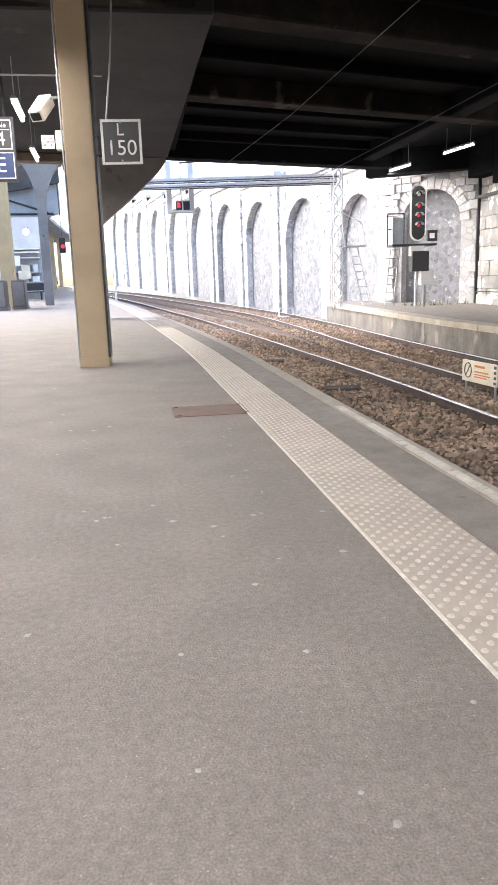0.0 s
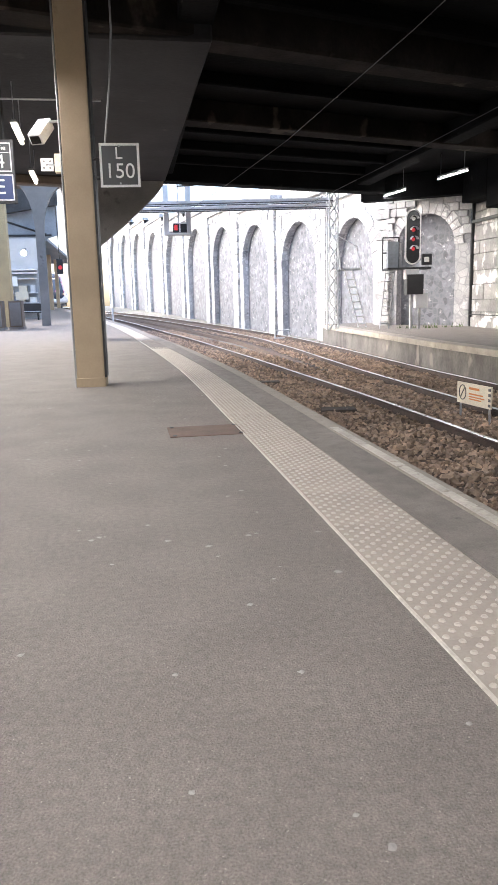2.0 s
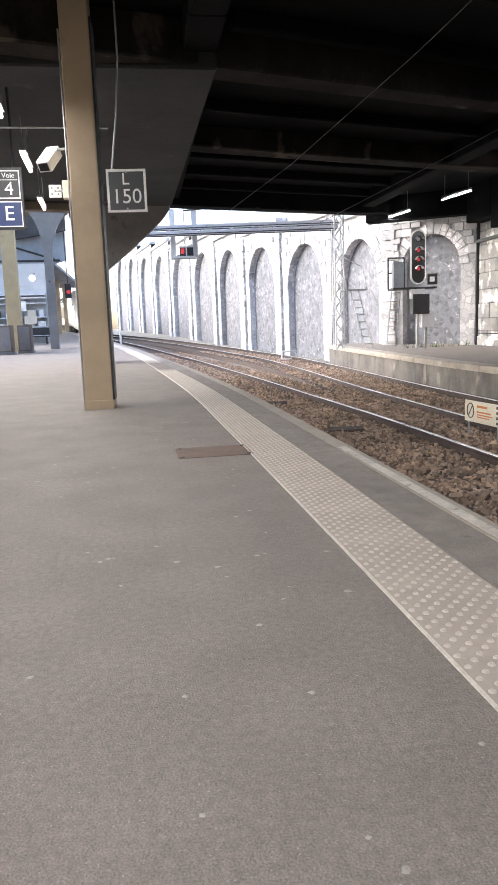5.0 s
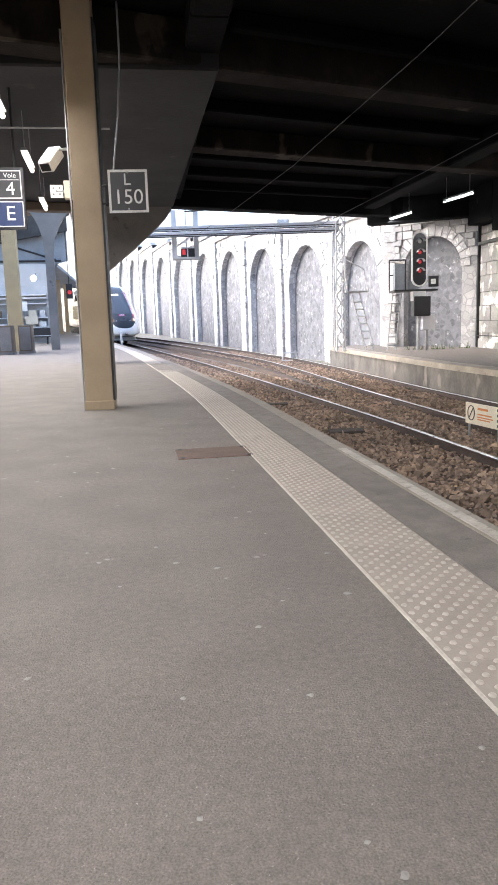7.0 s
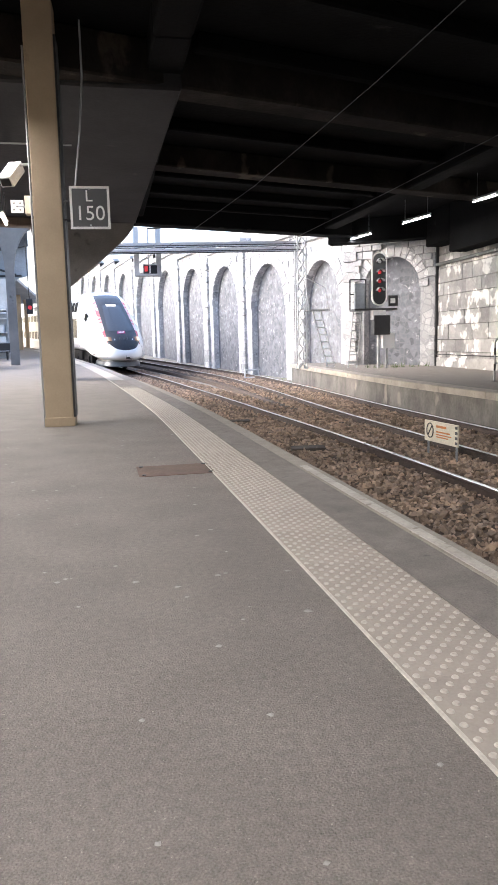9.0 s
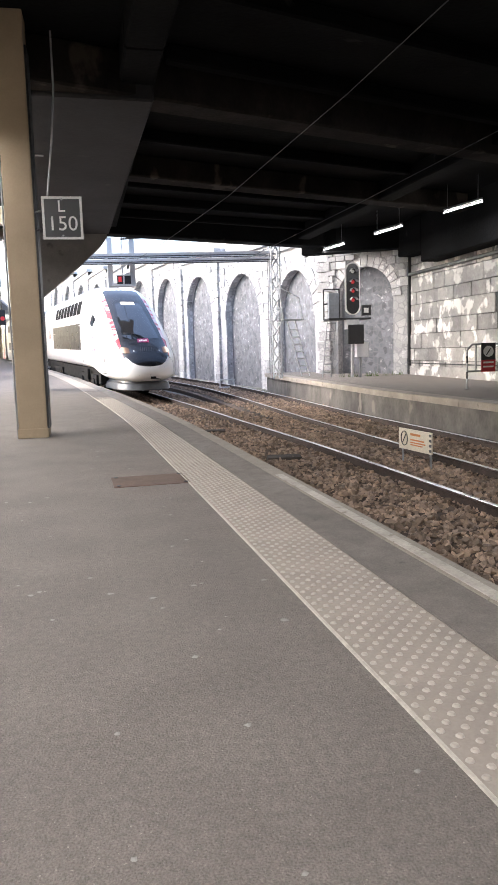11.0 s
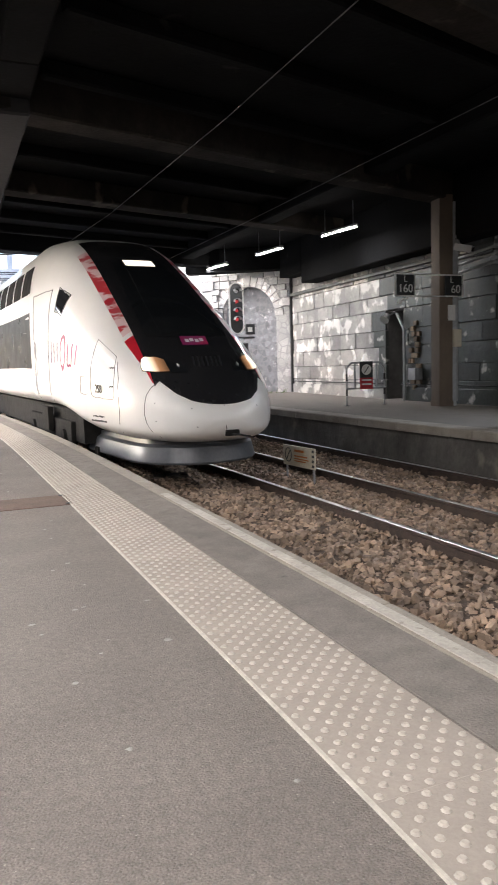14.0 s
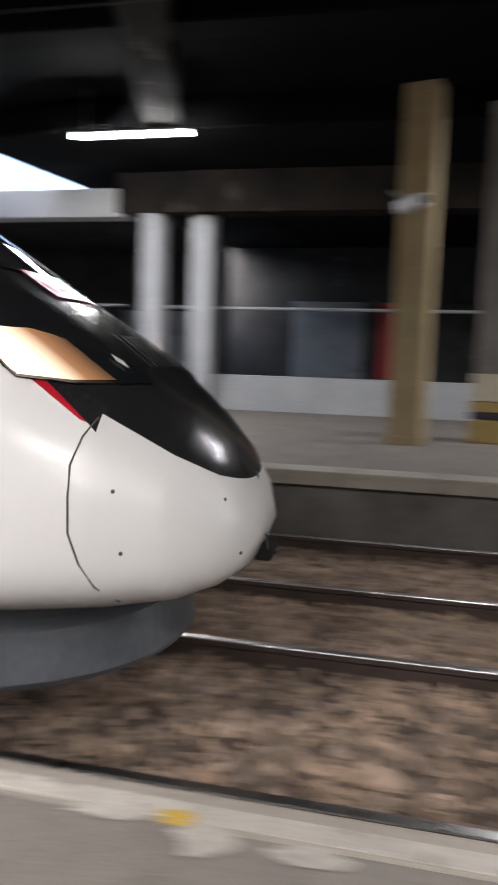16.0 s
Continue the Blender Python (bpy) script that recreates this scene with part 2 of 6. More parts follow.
M = dict(
    asphalt=mat("asphalt", (0.238, 0.209, 0.184), (0.165, 0.147, 0.132), 0.8, scale=38, fine=170, bump=0.55, bscale=130, detail=10, spot=(0.36, 0.325, 0.285, 95.0), spot_at=0.655, grain=0.75, blotch=(2.2, 0.1)),
    smooth_band=mat("worn_edge_asphalt", (0.25, 0.222, 0.197), (0.185, 0.166, 0.148), 0.75, scale=7, fine=120, bump=0.3, bscale=90, detail=9, spot=(0.12, 0.11, 0.1, 8.0), spot_at=0.68, grain=0.5, blotch=(1.0, 0.12)),
    gum=mat("gum", (0.40, 0.38, 0.35), rough=0.8, bump=0.1),
    coping=mat("coping_stone", (0.40, 0.36, 0.31), (0.29, 0.26, 0.22), 0.85, scale=2.2, fine=70, bump=0.4, spot=(0.16, 0.14, 0.12, 9.0), spot_at=0.66, blotch=(0.9, 0.15)),
    coping_paint=mat("worn_white_paint", (0.56, 0.53, 0.48), (0.42, 0.385, 0.34), 0.75, scale=5, fine=60, bump=0.3, spot=(0.3, 0.265, 0.23, 14.0), spot_at=0.6, blotch=(1.5, 0.15)),
    tactile=mat("tactile_resin", (0.43, 0.378, 0.325), (0.335, 0.295, 0.255), 0.7, scale=2.5, fine=90, bump=0.1, spot=(0.26, 0.23, 0.2, 26.0), spot_at=0.69, per_object=0.04, grain=0.25),
    dome=mat("worn_dome_tops", (0.57, 0.525, 0.465), (0.46, 0.42, 0.365), 0.6, scale=14, fine=60, bump=0.1),
    strip_edge=mat("strip_edge_paint", (0.66, 0.63, 0.56), (0.5, 0.47, 0.41), 0.7, scale=14, bump=0.2),
    rust_plate=mat("rusted_cover_plate", (0.17, 0.105, 0.08), (0.12, 0.085, 0.07), 0.75, scale=5, fine=60, bump=0.25),
    concrete=mat("painted_concrete_column", (0.47, 0.37, 0.25), (0.41, 0.32, 0.215), 0.65, scale=1.4, fine=40, bump=0.08, spot=(0.3, 0.23, 0.155, 3.5), spot_at=0.7, grain=0.15, blotch=(1.1, 0.1)),
    concrete_brown=mat("brown_stained_concrete", (0.20, 0.155, 0.115), (0.13, 0.1, 0.078), 0.75, scale=1.2, fine=35, bump=0.15, spot=(0.27, 0.2, 0.14, 2.6), spot_at=0.66, grain=0.25, stretch=(1, 1, 0.4)),
    concrete_grey=mat("grey_concrete", (0.26, 0.25, 0.24), (0.17, 0.165, 0.16), 0.85, scale=0.9, fine=30, bump=0.25, spot=(0.09, 0.085, 0.08, 1.6), spot_at=0.63),
    # deck underside: sooty, with its shade put into this near-black colour
    soffit=mat("sooty_shade_soffit", (0.0075, 0.0078, 0.0084), (0.004, 0.0042, 0.0045), 0.9, scale=0.5, fine=14, bump=0.4, spot=(0.032, 0.031, 0.03, 1.1), spot_at=0.69),
    beam_grey=mat("dark_brown_beam", (0.034, 0.029, 0.025), (0.012, 0.011, 0.0105), 0.9, scale=0.9, fine=18, bump=0.4, spot=(0.07, 0.06, 0.049, 1.6), spot_at=0.62, stretch=(1, 1, 0.7)),
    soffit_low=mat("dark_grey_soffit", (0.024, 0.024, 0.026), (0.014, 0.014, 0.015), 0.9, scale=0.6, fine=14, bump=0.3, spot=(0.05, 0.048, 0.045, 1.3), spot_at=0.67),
    ballast=mat("ballast_stone", (0.42, 0.30, 0.21), (0.26, 0.205, 0.17), 0.9, scale=4, fine=70, bump=0.3, per_object=0.5, blotch=(1.2, 0.2)),
    ballast_bed=mat("ballast_bed", (0.13, 0.09, 0.065), (0.07, 0.052, 0.042), 0.95, scale=14, fine=60, bump=0.9, bscale=26),
    rail_top=mat("polished_rail_head", (0.7, 0.69, 0.68), (0.55, 0.54, 0.53), 0.3, 1.0, scale=6, bump=0.02),
    rail_side=mat("rusted_rail", (0.075, 0.05, 0.038), (0.045, 0.032, 0.027), 0.8, scale=6, fine=60, bump=0.3),
    yellow_sleeve=mat("yellow_sleeve_paint", (0.5, 0.36, 0.12), (0.38, 0.27, 0.09), 0.6, scale=6, bump=0.1),
    side_glass=mat("dull_dark_side_glass", (0.02, 0.021, 0.024), (0.014, 0.015, 0.017), 0.3, scale=2, bump=0.0),
    sleeper=mat("sleeper", (0.12, 0.1, 0.085), (0.07, 0.06, 0.05), 0.9, scale=4, bump=0.4),
    stone=mat("pale_rubble_stone", (0.62, 0.615, 0.61), (0.45, 0.45, 0.455), 0.9, scale=1.2, fine=22, bump=0.6, bscale=5, spot=(0.28, 0.28, 0.285, 2.2), spot_at=0.64, per_object=0.25, rubble=(4.0, 0.2, 0.4, 0.4, 0.41)),
    # the recesses' bluish shade is put into this rubble grey
    infill=mat("grey_rubble_infill", (0.205, 0.212, 0.23), (0.14, 0.146, 0.16), 0.9, scale=2.0, fine=12, bump=0.9, bscale=6, spot=(0.42, 0.42, 0.43, 5.0), spot_at=0.62, rubble=(5.2, 0.3, 0.18, 0.185, 0.2)),
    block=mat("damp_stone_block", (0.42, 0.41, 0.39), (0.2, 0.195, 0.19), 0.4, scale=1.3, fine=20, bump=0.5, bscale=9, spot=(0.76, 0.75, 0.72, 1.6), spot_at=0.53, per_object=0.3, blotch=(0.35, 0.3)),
    # deeper blocks: damp algae, with the daylight's falloff put into the colour too
    block_damp_shade=mat("algae_shaded_block", (0.075, 0.085, 0.077), (0.03, 0.035, 0.032), 0.35, scale=1.6, fine=20, bump=0.5, bscale=9, spot=(0.5, 0.49, 0.46, 2.2), spot_at=0.6, per_object=0.6),
    brown_rubble=mat("brown_rubble", (0.26, 0.19, 0.13), (0.13, 0.1, 0.07), 0.8, scale=6, fine=30, bump=0.5, per_object=0.5),
    mortar=mat("dark_mortar", (0.16, 0.155, 0.15), (0.09, 0.088, 0.085), 0.9, scale=3, bump=0.5),
    retain=mat("platform_wall_render", (0.2, 0.188, 0.17), (0.085, 0.08, 0.073), 0.9, scale=1.4, fine=20, bump=0.5, spot=(0.27, 0.245, 0.21, 1.7), spot_at=0.64, stretch=(1, 1, 0.7), blotch=(0.6, 0.3)),
    white=mat("gloss_white_train_paint", (0.86, 0.85, 0.83), (0.85, 0.84, 0.82), 0.28, scale=0.8, fine=6, bump=0.0, coat=0.4, grain=0.03),
    silver=mat("light_grey_train_paint", (0.60, 0.60, 0.60), (0.56, 0.56, 0.57), 0.3, scale=0.8, fine=6, bump=0.0, coat=0.4, grain=0.05),
    black=mat("gloss_black_mask", (0.012, 0.012, 0.014), (0.02, 0.02, 0.021), 0.22, scale=2, fine=20, bump=0.0, coat=0.1),
    glass_dark=mat("tinted_glass", (0.012, 0.014, 0.016), (0.012, 0.013, 0.014), 0.04, scale=1, fine=10, bump=0.0, coat=1.0),
    red=mat("red_paint", (0.55, 0.015, 0.03), (0.48, 0.012, 0.03), 0.3, scale=2, bump=0.0, coat=0.4),
    red_patchy=mat("patchy_red_film", (0.55, 0.02, 0.035), (0.5, 0.05, 0.06), 0.35, scale=2, bump=0.0, coat=0.3, spot=(0.78, 0.6, 0.6, 2.6), spot_at=0.47, stretch=(1, 1, 3.0), grain=0.05),
    wire=mat("sooty_wire", (0.09, 0.09, 0.095), (0.06, 0.06, 0.062), 0.6, 0.5, scale=5, bump=0.0),
    magenta=mat("magenta_badge", (0.42, 0.02, 0.08), (0.25, 0.02, 0.13), 0.35, scale=3, bump=0.0),
    dull_plum=mat("dull_plum_film", (0.2, 0.14, 0.2), (0.17, 0.12, 0.18), 0.4, scale=3, bump=0.0),
    grey_skirt=mat("grey_pilot_paint", (0.105, 0.112, 0.125), (0.085, 0.092, 0.103), 0.3, scale=2, fine=20, bump=0.02),
    under=mat("sooty_running_gear", (0.028, 0.027, 0.026), (0.015, 0.0145, 0.0145), 0.85, scale=4, bump=0.3),
    seam=mat("panel_gap", (0.1, 0.1, 0.1), rough=0.7, bump=0),
    lamp_amber=mat("amber_reflector", (0.62, 0.36, 0.2), (0.5, 0.27, 0.14), 0.12, 0.5, scale=4, bump=0.0, coat=1.0),
    lamp_top=mat("cab_lamp", (0.9, 0.85, 0.75), emit=(1.0, 0.86, 0.7), power=0.3),
    tube=mat("lit_tube", (0.9, 0.9, 0.9), emit=(1.0, 0.97, 0.9), power=5.0),
    tube_bright=mat("bright_lit_tube", (0.9, 0.9, 0.9), emit=(1.0, 0.98, 0.94), power=20.0),
    tube_warm=mat("lit_warm_tube", (0.9, 0.9, 0.9), emit=(1.0, 0.9, 0.7), power=5.0),
    metal=mat("galvanised_metal", (0.42, 0.43, 0.44), (0.33, 0.34, 0.35), 0.5, 0.6, scale=6, bump=0.05),
    dark_metal=mat("dark_painted_metal", (0.03, 0.031, 0.033), (0.022, 0.022, 0.024), 0.5, scale=5, bump=0.1),
    sign_black=mat("sign_black", (0.018, 0.02, 0.022), (0.03, 0.031, 0.032), 0.4, scale=6, bump=0.0),
    sign_white=mat("sign_white", (0.86, 0.86, 0.83), (0.8, 0.8, 0.77), 0.5, scale=8, bump=0.0),
    sign_blue=mat("sign_blue", (0.02, 0.04, 0.13), (0.018, 0.034, 0.11), 0.4, scale=6, bump=0.0),
    sign_cream=mat("sign_cream", (0.72, 0.66, 0.52), (0.62, 0.57, 0.46), 0.55, scale=7, bump=0.05, spot=(0.4, 0.33, 0.24, 12.0), spot_at=0.68),
    sign_red=mat("sign_red", (0.55, 0.03, 0.04), (0.48, 0.03, 0.04), 0.45, scale=6, bump=0.0),
    orange=mat("sign_orange", (0.6, 0.2, 0.04), (0.5, 0.17, 0.04), 0.5, scale=6, bump=0.0),
    signal_red=mat("lit_red_lens", (0.8, 0.05, 0.05), emit=(1.0, 0.12, 0.16), power=0.05),
    yellow=mat("yellow_paint", (0.6, 0.4, 0.06), (0.5, 0.33, 0.05), 0.6, scale=6, bump=0.05),
    cream_wall=mat("cream_pier_paint", (0.46, 0.36, 0.2), (0.36, 0.28, 0.16), 0.7, scale=1.5, fine=20, bump=0.15, spot=(0.2, 0.14, 0.08, 3.0), spot_at=0.68),
    pale_post=mat("pale_grey_post", (0.5, 0.52, 0.54), (0.4, 0.42, 0.44), 0.7, scale=2, fine=20, bump=0.15),
    bluegrey=mat("blue_grey_wall", (0.3, 0.33, 0.36), (0.2, 0.22, 0.25), 0.75, scale=0.7, fine=12, bump=0.2, spot=(0.12, 0.13, 0.15, 1.2), spot_at=0.62),
    dark_wall=mat("dark_grey_wall", (0.06, 0.062, 0.065), (0.03, 0.031, 0.033), 0.85, scale=0.8, fine=12, bump=0.4, spot=(0.2, 0.2, 0.2, 1.8), spot_at=0.68),
    weed=mat("weeds", (0.06, 0.10, 0.03), (0.10, 0.13, 0.05), 0.9, scale=8, bump=0.2, per_object=0.3),
    earth=mat("trackside_ground", (0.3, 0.28, 0.25), (0.2, 0.185, 0.16), 0.95, scale=1.2, fine=20, bump=0.6, spot=(0.14, 0.17, 0.09, 1.6), spot_at=0.58),
    white_far=mat("white_painted_steel", (0.7, 0.71, 0.72), (0.6, 0.61, 0.62), 0.6, scale=2, bump=0.05),
)
# the train's lamp: the bulb sits at the outer end of its reflector bowl
LAMP = bpy.data.materials.new("lit_lamp_bowl")
LAMP.use_nodes = True
ln = LAMP.node_tree.nodes
lk = LAMP.node_tree.links.new
tc, sx, ab, mr, rp = (ln.new(k) for k in ("ShaderNodeTexCoord", "ShaderNodeSeparateXYZ", "ShaderNodeMath", "ShaderNodeMapRange", "ShaderNodeValToRGB"))
ab.operation = "ABSOLUTE"
mr.inputs[1].default_value, mr.inputs[2].default_value = 0.56, 0.86
rp.color_ramp.elements[0].color, rp.color_ramp.elements[1].color = (0.004, 0.002, 0.001, 1), (0.6, 0.48, 0.34, 1)
e = rp.color_ramp.elements.new(0.4)
e.color = (0.08, 0.038, 0.017, 1)
lk(tc.outputs["Object"], sx.inputs[0]), lk(sx.outputs["X"], ab.inputs[0]), lk(ab.outputs[0], mr.inputs[0]), lk(mr.outputs[0], rp.inputs[0])
lp = ln["Principled BSDF"]
lk(rp.outputs[0], lp.inputs["Emission Color"])
lp.inputs["Base Color"].default_value, lp.inputs["Emission Strength"].default_value, lp.inputs["Roughness"].default_value = (0.05, 0.03, 0.018, 1), 1.0, 0.12
# gloss cut nearly to nothing, so that these stay dark
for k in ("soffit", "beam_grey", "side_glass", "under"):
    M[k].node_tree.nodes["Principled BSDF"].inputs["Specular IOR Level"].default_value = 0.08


# clean paint and glass have one even gloss
for k in ("white", "silver", "black", "glass_dark", "grey_skirt", "red"):
    nt = M[k].node_tree
    for l in [l for l in nt.links if l.to_socket.name == "Roughness" and l.to_node.type == "BSDF_PRINCIPLED"]:
        nt.links.remove(l)

# ---- building helpers ----
def part(name, bm, material, parent=None, label="", smooth=False):
    me = bpy.data.meshes.new(name)
    if isinstance(bm, bmesh.types.BMesh):
        bm.normal_update()
        bm.to_mesh(me)
        bm.free()
    else:
        me.from_pydata(bm[0], [], bm[1])
        me.update()
    me.materials.append(M[material] if isinstance(material, str) else material)
    if smooth:
        me.polygons.foreach_set("use_smooth", [True] * len(me.polygons))
    ob = new(name, me)
    if parent:
        ob.parent = parent
    if label:
        ob["label"] = label
    return ob


def thing(name, label, category, m=None, group="", kind=""):
    ob = new(name)
    ob.empty_display_size = 0.2
    if m is not None:
        ob.matrix_basis = m
    return tagged(ob, label, category, group, kind)


def box(bm, x0, x1, y0, y1, z0, z1, bev=0.0, m=None):
    vs = bmesh.ops.create_cube(bm, size=1.0)["verts"]
    for v in vs:
        v.co = Vector(((x0 + x1) / 2 + v.co.x * (x1 - x0), (y0 + y1) / 2 + v.co.y * (y1 - y0), (z0 + z1) / 2 + v.co.z * (z1 - z0)))
    if bev:
        es = list({e for v in vs for e in v.link_edges})
        vs = [v for v in bmesh.ops.bevel(bm, geom=es, offset=bev, segments=2, affect="EDGES", profile=0.7)["verts"]] + [v for v in vs if v.is_valid]
    if m is not None:
        for v in set(vs):
            v.co = m @ v.co
    return bm


def boxes(rows, bev=0.0):
    bm = bmesh.new()
    for r in rows:
        box(bm, *r, bev)
    return bm


def rod(bm, a, b, r, n=8, r2=None):
    a, b = Vector(a), Vector(b)
    d = b - a
    m = Matrix.Translation((a + b) / 2) @ d.to_track_quat("Z", "Y").to_matrix().to_4x4()
    bmesh.ops.create_cone(bm, cap_ends=True, segments=n, radius1=r, radius2=r if r2 is None else r2, depth=d.length, matrix=m)
    return bm


def rods(pairs, r, n=8):
    bm = bmesh.new()
    for a, b in pairs:
        rod(bm, a, b, r, n)
    return bm


def prism(bm, pts, y0, y1):
    """A shape in x and z drawn out along y."""
    a = [bm.verts.new((x, y0, z)) for x, z in pts]
    b = [bm.verts.new((x, y1, z)) for x, z in pts]
    n = len(pts)
    bm.faces.new(a)
    bm.faces.new(b[::-1])
    for i in range(n):
        bm.faces.new((a[i], b[i], b[(i + 1) % n], a[(i + 1) % n]))
    bmesh.ops.recalc_face_normals(bm, faces=bm.faces)
    return bm


def words(text, size, material, parent, m, name="lettering", thick=0.004):
    cu = bpy.data.curves.new(name, "FONT")
    cu.body, cu.size, cu.extrude = text, size, thick
    cu.align_x, cu.align_y = "CENTER", "CENTER"
    tmp = bpy.data.objects.new("tmp", cu)
    scene.collection.objects.link(tmp)
    me = bpy.data.meshes.new_from_object(tmp.evaluated_get(bpy.context.evaluated_depsgraph_get()))
    bpy.data.objects.remove(tmp)
    me.name = name
    me.materials.clear()
    me.materials.append(M[material])
    ob = new(name, me)
    ob.parent = parent
    ob.matrix_basis = m
    return ob


def curve_at(y, ys, vs):
    """A smooth run through values given along y."""
    i = int(np.clip(np.searchsorted(ys, y) - 1, 0, len(ys) - 2))
    g = np.gradient(vs, ys)
    h = ys[i + 1] - ys[i]
    t = (y - ys[i]) / h
    if t < 0 or t > 1:
        k = 0 if t < 0 else len(ys) - 1
        return float(vs[k] + g[k] * (y - ys[k]))
    return float((2 * t**3 - 3 * t**2 + 1) * vs[i] + (t**3 - 2 * t**2 + t) * h * g[i] + (-2 * t**3 + 3 * t**2) * vs[i + 1] + (t**3 - t**2) * h * g[i + 1])


T1Y = np.array([-30.0, 0, 10, 15, 18, 21, 26, 32, 38, 46, 52, 60, 70, 80, 93, 115, 170])
T1X = np.array([0.0, 0, 0, -0.05, -0.16, -0.30, -0.60, -1.05, -1.65, -2.8, -3.8, -5.3, -7.3, -9.2, -11.6, -15.5, -25])
T2Y = np.array([-30.0, 0, 15, 22, 30, 36, 42.5, 49.5, 57, 65, 73, 90, 115, 170])
T2X = np.array([6.25, 6.25, 6.25, 6.38, 6.55, 6.35, 5.5, 4.15, 2.45, 0.5, -1.6, -6.0, -11.6, -21])
GY = np.array([-300.0, 0, 20, 30, 40, 47, 54, 62, 80, 110, 420])
GZ = np.array([0.0, 0, 0, 0.07, 0.2, 0.38, 0.58, 0.8, 1.2, 1.7, 1.7])
RAIL = -0.60


def grade(y):
    return float(np.interp(y, GY, GZ))


def track1(y):
    return 3.5 + curve_at(y, T1Y, T1X)


def track2(y):
    return curve_at(y, T2Y, T2X)


def edge1(y):
    return 1.80 + curve_at(y, T1Y, T1X)


def edge2(y):
    return curve_at(y, np.array([-30.0, 0, 14, 18, 25, 32.5]), np.array([7.3, 7.3, 7.3, 7.36, 7.6, 7.95]))


def sweep(profile, path, ys):
    """Draws a shape (across, up) along a path x(y)."""
    verts, faces, n = [], [], len(profile)
    for y in ys:
        x = path(y)
        verts += [(x + a, y, z + grade(y)) for a, z in profile]
    for k in range(len(ys) - 1):
        for i in range(n):
            j = (i + 1) % n
            faces.append((k * n + i, k * n + j, (k + 1) * n + j, (k + 1) * n + i))
    faces.append(tuple(range(n))[::-1])
    faces.append(tuple(range((len(ys) - 1) * n, len(ys) * n)))
    bm = bmesh.new()
    vs = [bm.verts.new(v) for v in verts]
    for f in faces:
        bm.faces.new([vs[i] for i in f])
    bmesh.ops.recalc_face_normals(bm, faces=bm.faces)
    return bm


def grid_ys(a, b, step):
    return list(np.linspace(a, b, max(2, int(round((b - a) / step)) + 1)))


# ---- ground, platforms, tracks ----
ground = part("ground", sweep([(-320, -0.95), (-320, -1.0), (320, -1.0), (320, -0.95)], lambda y: 0.0, [-300, 0, 20, 30, 40, 47, 54, 62, 80, 110, 420]), "earth")
tagged(ground, "pale trackside ground beyond the station", "ground", kind="structure")

YS = grid_ys(-26, 10, 6) + grid_ys(12, 80, 2.0) + grid_ys(84, 150, 4)
platform = thing("platform", "grey asphalt platform with tactile strip and stone edge", "platform", kind="structure")
part("surface", sweep([(-14, -0.95), (-14, 0.0), (-0.42, 0.0), (-0.42, -0.95)], edge1, YS), "asphalt", platform)
part("edge_band", sweep([(-0.42, -0.9), (-0.42, 0.003), (-0.14, 0.004), (-0.14, -0.9)], edge1, YS), "smooth_band", platform)
part("under_wall", sweep([(-0.16, -0.95), (-0.16, -0.09), (-0.07, -0.09), (-0.07, -0.95)], edge1, YS), "retain", platform)

# ballast bed with its two tracks
bed = part("track_bed", sweep([(-2.0, -0.96), (-2.0, -0.78), (-0.9, -0.747), (0.9, -0.747), (2.0, -0.78), (2.1, -0.96)], track1, YS), "ballast_bed")
tagged(bed, "brown ballast bed between the platforms", "track bed", kind="structure")
bed2 = part("track_bed", sweep([(-1.4, -0.97), (-1.4, -0.79), (-0.9, -0.75), (0.9, -0.75), (1.5, -0.79), (1.5, -0.97)], track2, YS), "ballast_bed")
tagged(bed2, "brown ballast bed beside the far platform", "track bed", kind="structure")


def rail_profile(dx):
    return [(dx - 0.07, RAIL - 0.17), (dx - 0.07, RAIL - 0.15), (dx - 0.012, RAIL - 0.13), (dx - 0.012, RAIL - 0.05), (dx - 0.036, RAIL - 0.035),
            (dx - 0.036, RAIL - 0.006), (dx + 0.036, RAIL - 0.006), (dx + 0.036, RAIL - 0.035), (dx + 0.012, RAIL - 0.05), (dx + 0.012, RAIL - 0.13), (dx + 0.07, RAIL - 0.15), (dx + 0.07, RAIL - 0.17)]


for path, label in ((track1, "steel rails on timber sleepers along the near platform"), (track2, "steel rails on sleepers along the far platform")):
    tr = thing("railway_track", label, "railway track", group="tracks", kind="structure")
    for dx in (-0.7525, 0.7525):
        r = part("rail", sweep(rail_profile(dx), path, YS), "rail_side", tr)
        part("rail_head", sweep([(dx - 0.030, RAIL - 0.008), (dx - 0.026, RAIL), (dx + 0.026, RAIL), (dx + 0.030, RAIL - 0.008)], path, YS), "rail_top", r, "polished steel running surface")
    y = -8.0
    me = None
    while y < 62:
        x = path(y)
        if me is None:
            ob = part("sleeper", boxes([(-1.25, 1.25, -0.12, 0.12, -0.92, -0.755)], 0.015), "sleeper", tr)
            me = ob.data
        else:
            ob = new("sleeper", me)
            ob.parent = tr
        ob.location = (x, y, grade(y))
        y += 0.6

# timber ends between the near rail and the platform
for y, lx in ((14.75, 2.9), (19.2, 2.75)):
    tm = thing("track_cover_board", "dark timber cover board lying on the ballast", "board", pose(track1(y) - 0.15 + (lx - 2.8), y, -0.735, 0, 0, -8))
    part("board", boxes([(-0.28, 0.28, -0.2, 0.0, 0, 0.05)], 0.008), "sleeper", tm)
    part("board", boxes([(-0.25, 0.3, 0.02, 0.2, 0, 0.045)], 0.008), "sleeper", tm)

